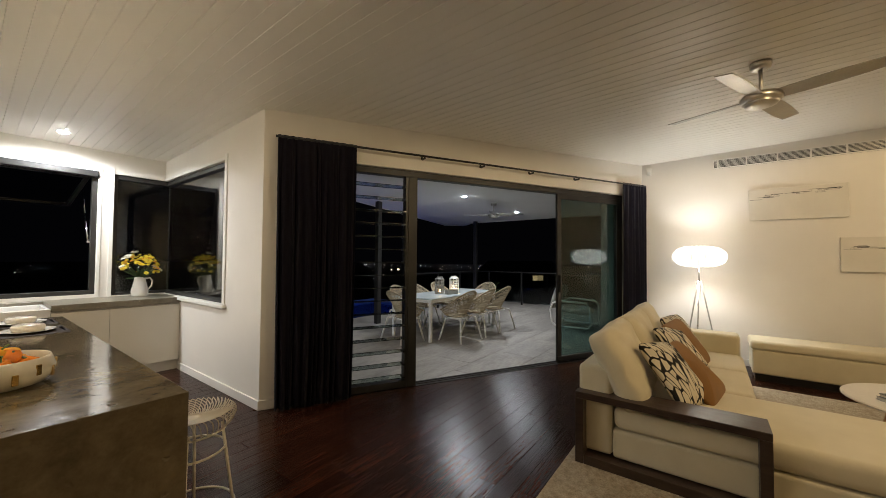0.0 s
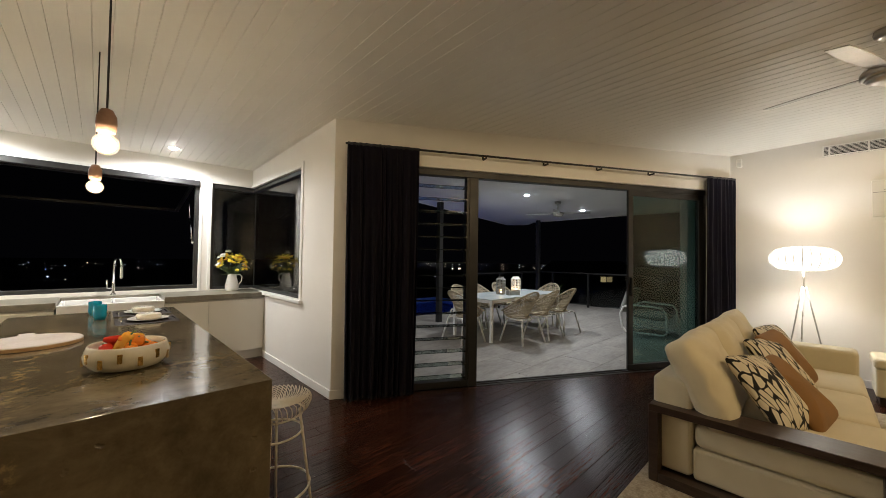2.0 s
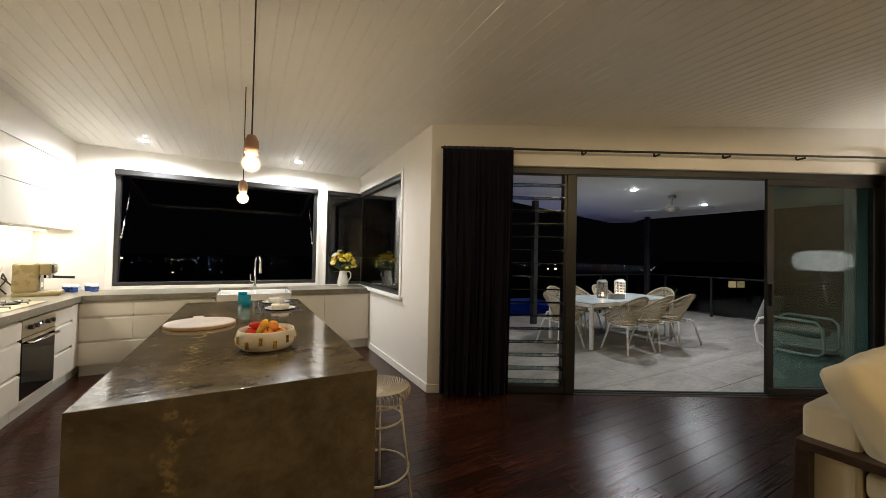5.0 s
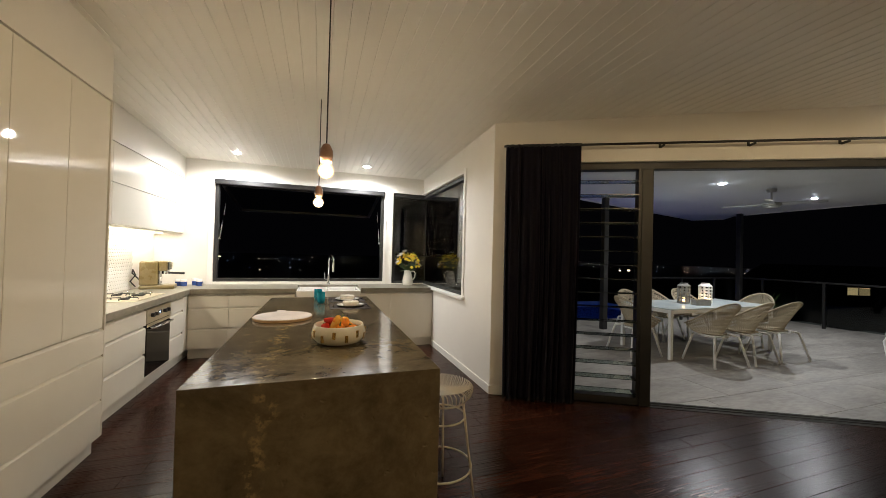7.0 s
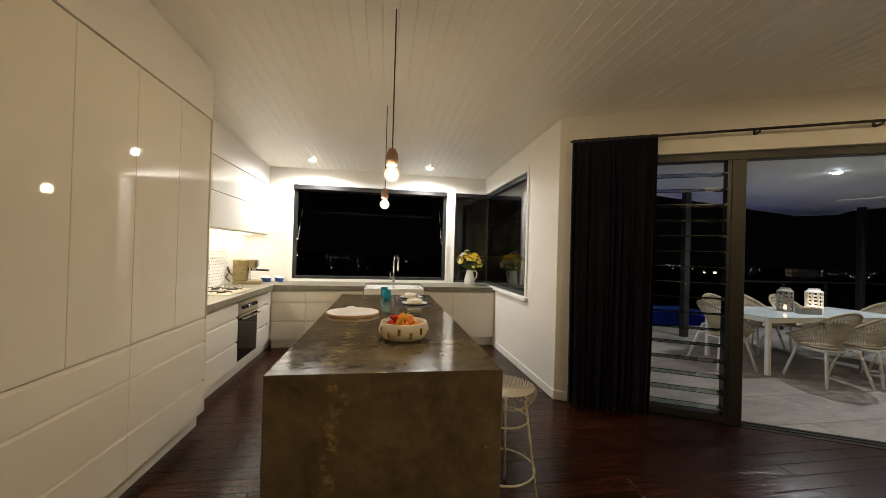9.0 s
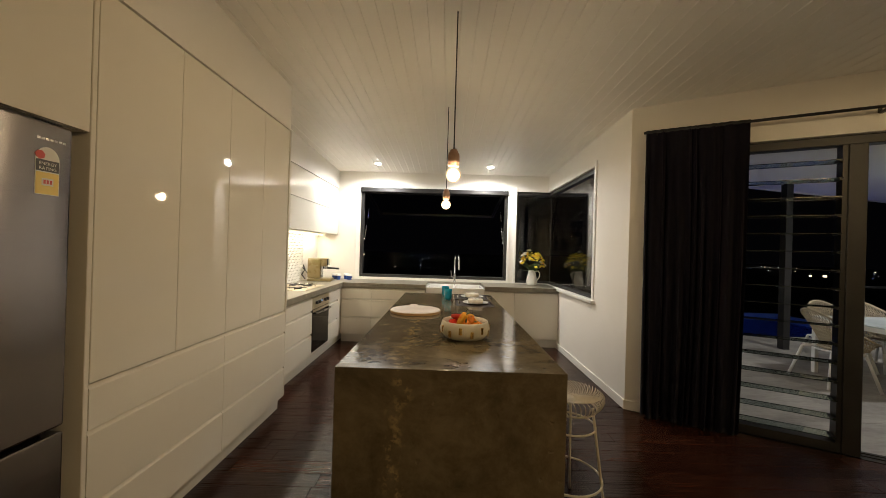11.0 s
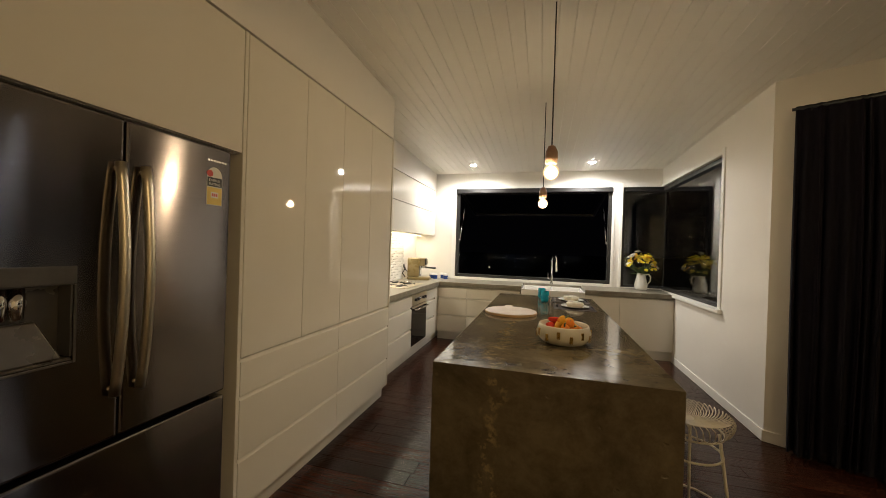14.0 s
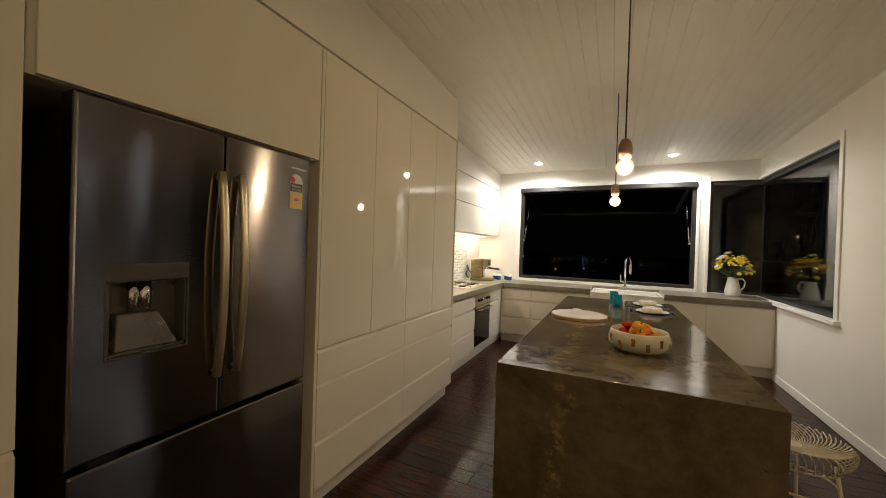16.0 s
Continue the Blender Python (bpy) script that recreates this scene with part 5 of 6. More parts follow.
def boxed_cushion(w, d, h, seed):
    """A boxed cushion: soft square edges, gently swollen faces and a few slack folds."""
    bm = bmesh.new()
    bmesh.ops.create_cube(bm, size=2)
    bmesh.ops.subdivide_edges(bm, edges=bm.edges[:], cuts=17, use_grid_fill=True)
    for v in bm.verts:
        q = v.co.copy()
        n = (abs(q.x) ** 9 + abs(q.y) ** 9 + abs(q.z) ** 5) ** (1 / 9) if abs(q.z) < 1 else (abs(q.x) ** 9 + abs(q.y) ** 9 + 1) ** (1 / 9)
        top = max(abs(q.x), abs(q.y), abs(q.z))
        s = q * (top / max(n, 1e-4)) if n > 0 else q
        swell = 0.82 + 0.42 * max(0.0, 1 - q.x * q.x) ** 0.6 * max(0.0, 1 - q.y * q.y) ** 0.6
        slack = 0.024 * noise.noise(Vector((q.x * 2.3 + seed * 5, q.y * 2.1, q.z))) + 0.01 * noise.noise(Vector((q.x * 6 + seed, q.y * 5, q.z * 2)))
        pinch = 1 + 0.025 * (abs(q.x * q.y)) ** 3 - 0.03 * max(0.0, 1 - q.x * q.x) * (abs(q.y) > 0.99)
        v.co = Vector((s.x * w / 2 * pinch, s.y * d / 2 * pinch, s.z * h / 2 * swell + slack))
    bmesh.ops.smooth_vert(bm, verts=bm.verts[:], factor=0.5, use_axis_x=True, use_axis_y=True, use_axis_z=True)
    return bm


def make_sofa():
    ob = thing("sofa", "cream fabric chaise sofa with dark timber arm frame", "sofa")
    part("base", boxes([(2.735, 5.3, -0.2, 0.574, 0.078, 0.27), (2.735, 3.58, -1.32, -0.201, 0.078, 0.27)], 0.02, 3), CREAM, ob)
    part("back_panel", boxes([(2.735, 5.3, 0.577, 0.8, 0.078, 0.68)], 0.035, 4), CREAM, ob)
    part("arm", boxes([(5.06, 5.303, -0.23, 0.576, 0.1, 0.625)], 0.035, 4), CREAM, ob, "upholstered arm")
    for i, (x0, x1, y0) in enumerate(((2.735, 3.575, -1.35), (3.58, 4.33, -0.25), (4.335, 5.058, -0.25))):
        bm = bmesh.new()
        box(bm, x0, x1, y0, 0.57, 0.272, 0.425, 0.05, 5)
        part("seat_cushion", bm, CREAM, ob, smooth=True)
    for i, (cx, w) in enumerate(((3.13, 0.84), (3.95, 0.78), (4.68, 0.76))):
        bm = boxed_cushion(w, 0.56, 0.2, i)
        c = part("back_cushion", bm, CREAM, ob, smooth=True)
        c.matrix_basis = pose(cx, 0.56, 0.665, 62, 0, (2, -1, 2)[i])
    fr = part("arm_frame", boxes([(2.65, 2.88, -0.24, 0.8, 0.46, 0.505)], 0.003), DARKWOOD, ob, "dark timber arm frame")
    for r in ((2.65, 2.88, -0.24, -0.185, 0.0145, 0.4595), (2.65, 2.88, 0.745, 0.8, 0.0145, 0.4595), (2.65, 2.88, -0.184, 0.744, 0.0145, 0.075)):
        part("frame_bar", boxes([r], 0.003), DARKWOOD, fr)
    for x, y in ((5.2, -0.1), (5.2, 0.7), (3.0, -1.22), (3.48, -1.22), (3.0, 0.7)):
        part("foot", boxes([(x - 0.03, x + 0.03, y - 0.03, y + 0.03, 0.0145, 0.1)]), DARKWOOD, ob)


make_sofa()


def branch_cloth():
    m, nt, b = nodes_of("branch_print_cloth")
    vec = coords(nt, (1.5, 0.6, 1.0), shift=True)
    wob = nt.nodes.new("ShaderNodeTexNoise")
    wob.inputs["Scale"].default_value = 5
    nt.links.new(vec, wob.inputs["Vector"])
    mixv = nt.nodes.new("ShaderNodeVectorMath")
    mixv.operation = "MULTIPLY_ADD"
    mixv.inputs[1].default_value = (0.13, 0.13, 0.13)
    nt.links.new(wob.outputs["Color"], mixv.inputs[0])
    nt.links.new(vec, mixv.inputs[2])
    vo = nt.nodes.new("ShaderNodeTexVoronoi")
    vo.feature = "DISTANCE_TO_EDGE"
    vo.inputs["Scale"].default_value = 14
    nt.links.new(mixv.outputs[0], vo.inputs["Vector"])
    th = noise_of(nt, vec, 7, 2)
    sub = nt.nodes.new("ShaderNodeMath")
    sub.operation = "MULTIPLY_ADD"
    sub.inputs[1].default_value, sub.inputs[2].default_value = -0.42, 0.138
    nt.links.new(th, sub.inputs[0])
    add = nt.nodes.new("ShaderNodeMath")
    nt.links.new(vo.outputs["Distance"], add.inputs[0])
    nt.links.new(sub.outputs[0], add.inputs[1])
    nt.links.new(ramp(nt, add.outputs[0], [(0.005, (0.008, 0.007, 0.007)), (0.02, (0.66, 0.6, 0.47))]), b.inputs["Base Color"])
    b.inputs["Roughness"].default_value = 0.9
    bump_of(nt, b, noise_of(nt, vec, 400, 2), 0.3)
    return m


BRANCH = branch_cloth()
TAN = surface("tan_velvet", (0.19, 0.088, 0.014), (0.26, 0.125, 0.022), (0.75, 0.9), 5, 260, 0.2, sheen=0.1)
for i, (mt, x, y, z, lean, rz, spin) in enumerate(((BRANCH, 3.16, 0.24, 0.615, 50, -12, -8), (TAN, 3.42, 0.14, 0.575, 45, -12, 4), (BRANCH, 3.98, 0.24, 0.61, 50, -14, -6), (TAN, 4.26, 0.22, 0.625, 54, -14, 4), (BRANCH, 4.56, 0.26, 0.635, 56, -14, 0))):
    bm = bmesh.new()
    cushion(bm, 0.485, 0.485, 0.17, power=11, soft=0.9, puff=0.55, seed=i * 5.0, nu=40, nv=14)
    ob = part("throw_pillow", bm, mt, smooth=True)
    ob.matrix_basis = Matrix.Translation((x, y, z)) @ pose(0, 0, 0, 0, 0, rz) @ pose(0, 0, 0, lean, 0, 0) @ pose(0, 0, 0, 0, 0, spin)
    tagged(ob, "cream pillow with black branch print on the sofa" if mt is BRANCH else "plain tan velvet pillow on the sofa", "pillow", "pillows on the sofa")

ott = thing("storage_bench", "long cream upholstered storage bench by the wall", "bench")
part("box", boxes([(5.76, 6.2, -2.0, -0.37, 0.085, 0.37)], 0.02, 3), CREAM, ott)
part("lid", boxes([(5.745, 6.21, -2.01, -0.355, 0.372, 0.48)], 0.035, 4), CREAM, ott)
part("plinth", boxes([(5.8, 6.16, -1.97, -0.4, 0.0, 0.085)]), BLACK, ott)


def make_floor_lamp():
    ob = thing("floor_lamp", "tripod floor lamp with glowing oval ribbed shade", "floor lamp", pose(*LAMP_AT, 0))
    shade = bmesh.new()
    ribs, prof = 64, []
    for k in range(13):
        a = -0.42 * math.pi + 0.84 * math.pi * k / 12
        prof.append((0.02 + 0.28 * max(0.0, math.cos(a)) ** 0.6, 1.487 + 0.138 * math.sin(a) / math.sin(0.42 * math.pi)))
    rings = []
    for r, z in prof:
        rings.append([shade.verts.new((r * (1 + (0.012 if k % 2 else -0.012)) * math.cos(2 * math.pi * k / ribs), r * (1 + (0.012 if k % 2 else -0.012)) * math.sin(2 * math.pi * k / ribs), z)) for k in range(ribs)])
    for p, q in zip(rings, rings[1:]):
        for k in range(ribs):
            shade.faces.new((p[k], p[(k + 1) % ribs], q[(k + 1) % ribs], q[k]))
    part("shade", shade, glowing("lamp_shade_glow", (1.0, 0.92, 0.8), 2.6), ob, "glowing pale ribbed shade")
    for k in range(26):
        a = 2 * math.pi * k / 26
        bm = bmesh.new()
        tube(bm, [(r * 1.018 * math.cos(a), r * 1.018 * math.sin(a), z) for r, z in prof], 0.0055, 5)
        part("rib", bm, TRIM, ob)
    bm = bmesh.new()
    tube(bm, [(0, 0, 1.14), (0, 0, 1.36)], 0.009, 10)
    part("stem", bm, NICKEL, ob, smooth=True)
    for k in range(3):
        a = 3.0 + k * 2 * math.pi / 3
        bm = bmesh.new()
        tube(bm, [(0.02 * math.cos(a), 0.02 * math.sin(a), 1.16), (0.24 * math.cos(a), 0.24 * math.sin(a), 0.006)], 0.007, 8)
        part("leg", bm, NICKEL, ob, smooth=True)


make_floor_lamp()

CANVAS = surface("white_canvas", (0.68, 0.65, 0.58), (0.74, 0.71, 0.64), (0.7, 0.85), 4, 300, 0.15)
INK = surface("dark_ink", (0.02, 0.018, 0.015), (0.05, 0.045, 0.04), (0.7, 0.8), 8, 80, 0.0)
for y0, y1, z0, z1, seed in ((-1.34, -0.41, 1.98, 2.4, 1), (-2.4, -1.26, 1.31, 1.73, 2)):
    art = thing("wall_art", "white canvas with thin dark brush strokes on the wall", "picture", None, "canvases on the wall")
    part("canvas", boxes([(XE - 0.035, XE, y0, y1, z0, z1)], 0.003), CANVAS, art)
    rng = random.Random(seed)
    rows = []
    for k in range(26):
        s = rng.random()
        yy, ln = y0 + 0.03 + s * (y1 - y0 - 0.16), rng.uniform(0.04, 0.15)
        zz = z1 - 0.1 + 0.03 * math.sin(3 * s + seed) + rng.uniform(-0.025, 0.025)
        rows.append((XE - 0.0368, XE - 0.0352, yy, min(yy + ln, y1 - 0.01), zz, zz + rng.uniform(0.002, 0.006)))
    part("brush_strokes", boxes(rows), INK, art, "thin dark strokes")

vent = thing("air_vent", "long white slotted air vent high on the wall", "air vent")
VY0, VY1, VZ0, VZ1 = -2.6, -0.02, 2.755, 2.885
# flat black sheet on the wall gives the shade between the slats
part("backing", boxes([(XE - 0.004, XE, VY0, VY1, VZ0, VZ1)]), BLACK, vent, "black sheet standing in for the dark duct")
part("frame", boxes([(XE - 0.018, XE - 0.004, VY0, VY1, VZ0, VZ0 + 0.014), (XE - 0.018, XE - 0.004, VY0, VY1, VZ1 - 0.014, VZ1), (XE - 0.018, XE - 0.004, VY0, VY0 + 0.014, VZ0 + 0.014, VZ1 - 0.014), (XE - 0.018, XE - 0.004, VY1 - 0.014, VY1, VZ0 + 0.014, VZ1 - 0.014)], 0.002), TRIM, vent)
for k in range(6):
    z = VZ0 + 0.026 + k * 0.0155
    part("slat", boxes([(XE - 0.014, XE - 0.006, VY0 + 0.014, VY1 - 0.014, z, z + 0.005)]), TRIM, vent)
for k in range(8):
    y = VY1 - 0.06 - k * 0.315
    part("divider", boxes([(XE - 0.0165, XE - 0.0045, y - 0.008, y + 0.008, VZ0 + 0.0145, VZ1 - 0.0145)]), TRIM, vent)

sensor = thing("wall_sensor", "small white wall sensor near the ceiling corner", "sensor")
part("case", boxes([(XE - 0.045, XE, 0.75, 0.81, 2.76, 2.88)], 0.012, 3), TRIM, sensor)
part("lens", boxes([(XE - 0.05, XE - 0.0455, 0.76, 0.8, 2.775, 2.82)], 0.002), CERAMIC, sensor)


def make_fan(name, label, at, drop, blade_mat, body_mat, turn, length):
    ob = thing(name, label, "ceiling fan", at)
    bm = bmesh.new()
    lathe(bm, [(0, 0.0), (0.068, 0.0), (0.07, -0.02), (0.062, -0.05), (0.03, -0.055), (0, -0.055)], 28)
    part("canopy", bm, body_mat, ob, smooth=True)
    bm = bmesh.new()
    tube(bm, [(0, 0, -0.05), (0, 0, -drop + 0.04)], 0.013, 10)
    part("down_rod", bm, body_mat, ob, smooth=True)
    bm = bmesh.new()
    lathe(bm, [(0, 0.045), (0.03, 0.045), (0.04, 0.03), (0.12, 0.022), (0.132, 0.005), (0.132, -0.022), (0.115, -0.032), (0, -0.035)], 36, (0, 0, -drop))
    part("motor", bm, body_mat, ob, smooth=True)
    bm = bmesh.new()
    lathe(bm, [(0, -0.0355), (0.112, -0.0355), (0.1, -0.055), (0.06, -0.07), (0, -0.074)], 36, (0, 0, -drop))
    part("cap", bm, body_mat, ob, smooth=True)
    for k in range(4):
        a = turn + 90 * k
        bm = bmesh.new()
        prev = None
        for s in range(9):
            t = s / 8
            w = 0.055 + 0.012 * math.sin(math.pi * t)
            tw = -radians(16 - 5 * t)
            x = 0.11 + t * (length - 0.11)
            row = [bm.verts.new((x, c * w * math.cos(tw), -drop - 0.002 + c * w * math.sin(tw) + dz)) for c, dz in ((-1, 0), (1, 0), (1, 0.006), (-1, 0.006))]
            if prev:
                for i in range(4):
                    bm.faces.new((prev[i], prev[(i + 1) % 4], row[(i + 1) % 4], row[i]))
            else:
                bm.faces.new(row[::-1])
            prev = row
        bm.faces.new(prev)
        bmesh.ops.recalc_face_normals(bm, faces=bm.faces)
        b = part("blade", bm, blade_mat, ob)
        b.matrix_basis = pose(0, 0, 0, 0, 0, a)
    return ob


make_fan("ceiling_fan", "brushed nickel four-blade ceiling fan in the living room", pose(3.72, -0.31, ceiling_z(-0.31) + 0.001), 0.28, surface("silver_blade", (0.42, 0.39, 0.34), (0.5, 0.47, 0.42), (0.3, 0.4), 4, 90, 0.03, metal=0.7), NICKEL, 68, 0.66)

ct = thing("coffee_table", "round white coffee table with timber legs", "coffee table", pose(4.22, -1.3, 0))
bm = bmesh.new()
lathe(bm, [(0, 0.385), (0.48, 0.385), (0.5, 0.395), (0.5, 0.403), (0.49, 0.41), (0, 0.41)], 56)
part("tabletop", bm, surface("white_table_top", (0.66, 0.63, 0.57), (0.72, 0.69, 0.63), (0.3, 0.4), 4, 60, 0.03), ct)
for k in range(3):
    a = 2.0 + k * 2.094
    bm = bmesh.new()
    tube(bm, [(0.3 * math.cos(a), 0.3 * math.sin(a), 0.384), (0.41 * math.cos(a), 0.41 * math.sin(a), 0.014)], 0.02, 10, r_end=0.012)
    part("leg", bm, surface("oak_leg", (0.35, 0.22, 0.1), (0.45, 0.3, 0.15), (0.4, 0.5), 6, 60, 0.1), ct, "tapered timber leg", True)
for i, (w, d, z, col, rz) in enumerate(((0.2, 0.26, 0.4105, (0.3, 0.3, 0.32), 24), (0.18, 0.24, 0.4365, (0.05, 0.06, 0.07), 30))):
    bk = thing("book", ("thick grey book lying on the coffee table", "dark book on top of the other book")[i], "book", pose(4.1, -1.12, z, 0, 0, rz), "books on the coffee table")
    part("cover", boxes([(-w / 2, w / 2, -d / 2, d / 2, 0, 0.003), (-w / 2, w / 2, -d / 2, d / 2, 0.021, 0.024), (-w / 2, -w / 2 + 0.003, -d / 2, d / 2, 0.003, 0.021)]), surface("book_cover_%d" % i, col, tuple(c * 1.2 for c in col), (0.4, 0.5), 6, 60, 0.02), bk)
    part("pages", boxes([(-w / 2 + 0.0035, w / 2 - 0.004, -d / 2 + 0.004, d / 2 - 0.004, 0.0032, 0.0208)]), CANVAS, bk)

# ---- deck things ----
ROPE = surface("taupe_rope", (0.33, 0.28, 0.19), (0.48, 0.42, 0.3), (0.7, 0.85), 12, 200, 0.2)


def make_chair():
    ob = thing("outdoor_chair", "white metal outdoor chair with woven rope shell", "chair", None, "chairs round the deck table")

    def at(th, s):
        c = max(0.0, math.cos(th / 2))
        top = 0.48 + 0.4 * c ** 2.9
        r = 0.18 + 0.07 * s + 0.02 * s * s
        lean = 0.13 * s * c * c
        fore = max(0.0, -math.cos(th))
        return Vector((r * math.sin(th) * (1.04 + 0.1 * fore), -r * math.cos(th) * (1 + 0.35 * fore) - lean + 0.12, 0.43 + (top - 0.43) * s))
    bm = bmesh.new()
    n = 40
    span = 2.15
    for sgn in (-1, 1):
        for k in range(-6, n + 6):
            pts = []
            for j in range(7):
                s = j / 6
                th = -span + 2 * span * (k / n) + sgn * 0.42 * (s - 0.5)
                if abs(th) <= span:
                    pts.append(at(th, s))
            if len(pts) > 1:
                tube(bm, pts, 0.0046, 4)
    for s in (0.25, 0.5, 0.75):
        tube(bm, [at(-span + 2 * span * k / 28, s) for k in range(29)], 0.006, 4)
    part("woven_shell", bm, ROPE, ob, "open woven taupe rope shell")
    bm = bmesh.new()
    tube(bm, [at(-span + 2 * span * k / 40, 1.0) for k in range(41)], 0.013, 8)
    part("rim", bm, ROPE, ob, smooth=True)
    bm = bmesh.new()
    lathe(bm, [(0, 0.405), (0.17, 0.405), (0.21, 0.425), (0.2, 0.435), (0, 0.42)], 28, (0, 0.09, 0))
    part("seat", bm, ROPE, ob)
    for sx in (-1, 1):
        for sy in (-1, 1):
            bm = bmesh.new()
            tube(bm, [(sx * 0.17, sy * 0.13, 0.41), (sx * 0.2, sy * 0.17, 0.4), (sx * 0.285, sy * 0.26, 0.0)], 0.0155, 8)
            part("leg", bm, WHITE_METAL, ob, "white tapered leg", True)
        bm = bmesh.new()
        tube(bm, [(sx * 0.2, -0.17, 0.4), (sx * 0.215, 0.0, 0.405), (sx * 0.2, 0.17, 0.4)], 0.0145, 8)
        part("side_rail", bm, WHITE_METAL, ob, smooth=True)
    bm = bmesh.new()
    tube(bm, [(0.17 * math.cos(2 * math.pi * k / 24), 0.15 * math.sin(2 * math.pi * k / 24), 0.402) for k in range(24)], 0.01, 6, True)
    part("seat_frame", bm, WHITE_METAL, ob)
    return ob


chair = make_chair()
chair.matrix_basis = pose(5.38, 3.6, 0, 0, 0, -8)
for x, y, r in ((6.03, 3.58, 3), (6.68, 3.57, -5), (4.66, 4.34, -98), (5.4, 5.0, 178), (6.05, 5.02, 184), (6.72, 5.0, 176), (7.36, 4.28, 92)):
    copy_thing(chair, pose(x, y, 0, 0, 0, r))

dt = thing("deck_table", "long white outdoor table with pale glass top", "table")
part("frame_rail", boxes([(4.901, 7.089, 3.86, 3.895, 0.67, 0.72), (4.901, 7.089, 4.745, 4.78, 0.67, 0.72), (4.85, 4.885, 3.911, 4.729, 0.67, 0.72), (7.105, 7.14, 3.911, 4.729, 0.67, 0.72)], 0.003), WHITE_METAL, dt)
part("tabletop", boxes([(4.843, 7.147, 3.853, 4.787, 0.7205, 0.74)], 0.003, 2), surface("frosted_table_glass", (0.6, 0.68, 0.7), (0.66, 0.74, 0.76), (0.12, 0.2), 3, 50, 0.02), dt, "pale frosted glass top")
for x in (4.85, 7.09):
    for y in (3.86, 4.73):
        part("leg", boxes([(x, x + 0.05, y, y + 0.05, 0, 0.7203)], 0.004), WHITE_METAL, dt)


def lantern(x, y, r, h, mat, lit, label):
    ob = thing("lantern", label, "lantern", pose(x, y, 0.74), "lanterns on the deck table")
    n = 18
    for k in range(n):
        a = 2 * math.pi * k / n
        if k % 2 == 0:
            bm = bmesh.new()
            tube(bm, [(r * math.cos(a), r * math.sin(a), 0.02), (r * math.cos(a), r * math.sin(a), h * 0.88)], 0.011, 6)
            part("slat", bm, mat, ob)
    bm = bmesh.new()
    for q in range(6):
        z = 0.03 + q * (h * 0.85 - 0.03) / 5
        tube(bm, [(r * 1.03 * math.cos(2 * math.pi * k / 24), r * 1.03 * math.sin(2 * math.pi * k / 24), z) for k in range(24)], 0.008, 5, True)
    part("hoops", bm, mat, ob)
    bm = bmesh.new()
    lathe(bm, [(0, 0), (r * 1.05, 0), (r * 1.05, 0.02), (0, 0.02)], 24)
    part("base", bm, mat, ob)
    bm = bmesh.new()
    lathe(bm, [(r * 1.02, h * 0.88), (r * 0.7, h * 0.95), (r * 0.7, h), (r * 0.6, h), (r * 0.6, h * 0.94), (r * 0.95, h * 0.87)], 24)
    part("collar", bm, mat, ob)
    bm = bmesh.new()
    lathe(bm, [(0, 0.02), (0.03, 0.02), (0.03, 0.09), (0, 0.09)], 16)
    part("candle", bm, glowing("candle_glow_%d" % int(h * 1000), (1.0, 0.62, 0.28), 14 if lit else 3), ob, "lit candle")
    bm = bmesh.new()
    tube(bm, [(-r, 0, h * 0.6), (-r * 1.6, 0, h * 0.7), (-r * 1.6, 0, h * 0.35), (-r, 0, h * 0.3)], 0.009, 6)
    part("handle", bm, mat, ob)


lantern(5.75, 4.36, 0.085, 0.34, surface("grey_wash_wood", (0.2, 0.2, 0.19), (0.3, 0.3, 0.28), (0.6, 0.8), 8, 60, 0.1), False, "grey washed timber candle lantern on the table")
lantern(6.16, 4.29, 0.09, 0.34, WHITE_METAL, True, "white slatted candle lantern, lit, on the table")
tray = thing("candle_box", "low grey timber candle box on the table", "candle box", pose(5.82, 4.12, 0.74, 0, 0, -20))
part("box_side", boxes([(-0.12, 0.12, -0.06, -0.05, 0, 0.09), (-0.12, 0.12, 0.05, 0.06, 0, 0.09), (-0.12, -0.11, -0.05, 0.05, 0, 0.09), (0.11, 0.12, -0.05, 0.05, 0, 0.09), (-0.11, 0.11, -0.05, 0.05, 0, 0.01)]), bpy.data.materials["grey_wash_wood"], tray)
part("tealight", boxes([(-0.06, -0.03, -0.015, 0.015, 0.0105, 0.05), (0.02, 0.05, -0.015, 0.015, 0.0105, 0.05)]), glowing("tealight_glow", (1.0, 0.62, 0.28), 10), tray, "lit tea lights")

make_fan("deck_fan", "silver ceiling fan under the deck roof", pose(7.24, 3.96, 2.7), 0.26, surface("pale_fan_blade", (0.4, 0.4, 0.4), (0.48, 0.48, 0.48), (0.35, 0.45), 4, 90, 0.03), NICKEL, 25, 0.66)

# lounge chair behind the glass
lounge = thing("lounge_chair", "white tube outdoor armchair with grey cushions", "armchair", pose(8.05, 2.4, 0, 0, 0, 180))
for sx in (-0.36, 0.36):
    bm = bmesh.new()
    loop = [(0.36, 0.03), (0.42, 0.1), (0.4, 0.45), (0.33, 0.54), (-0.2, 0.56), (-0.36, 0.5), (-0.42, 0.36), (-0.38, 0.1), (-0.3, 0.02)]
    tube(bm, [(sx, y, z) for y, z in loop], 0.02, 10, True)
    part("arm_loop", bm, WHITE_METAL, lounge, smooth=True)
CUSH = surface("grey_outdoor_cloth", (0.2, 0.21, 0.2), (0.28, 0.29, 0.27), (0.85, 0.95), 5, 240, 0.2)
bm = bmesh.new()
cushion(bm, 0.66, 0.68, 0.16, power=6, soft=0.6, seed=2)
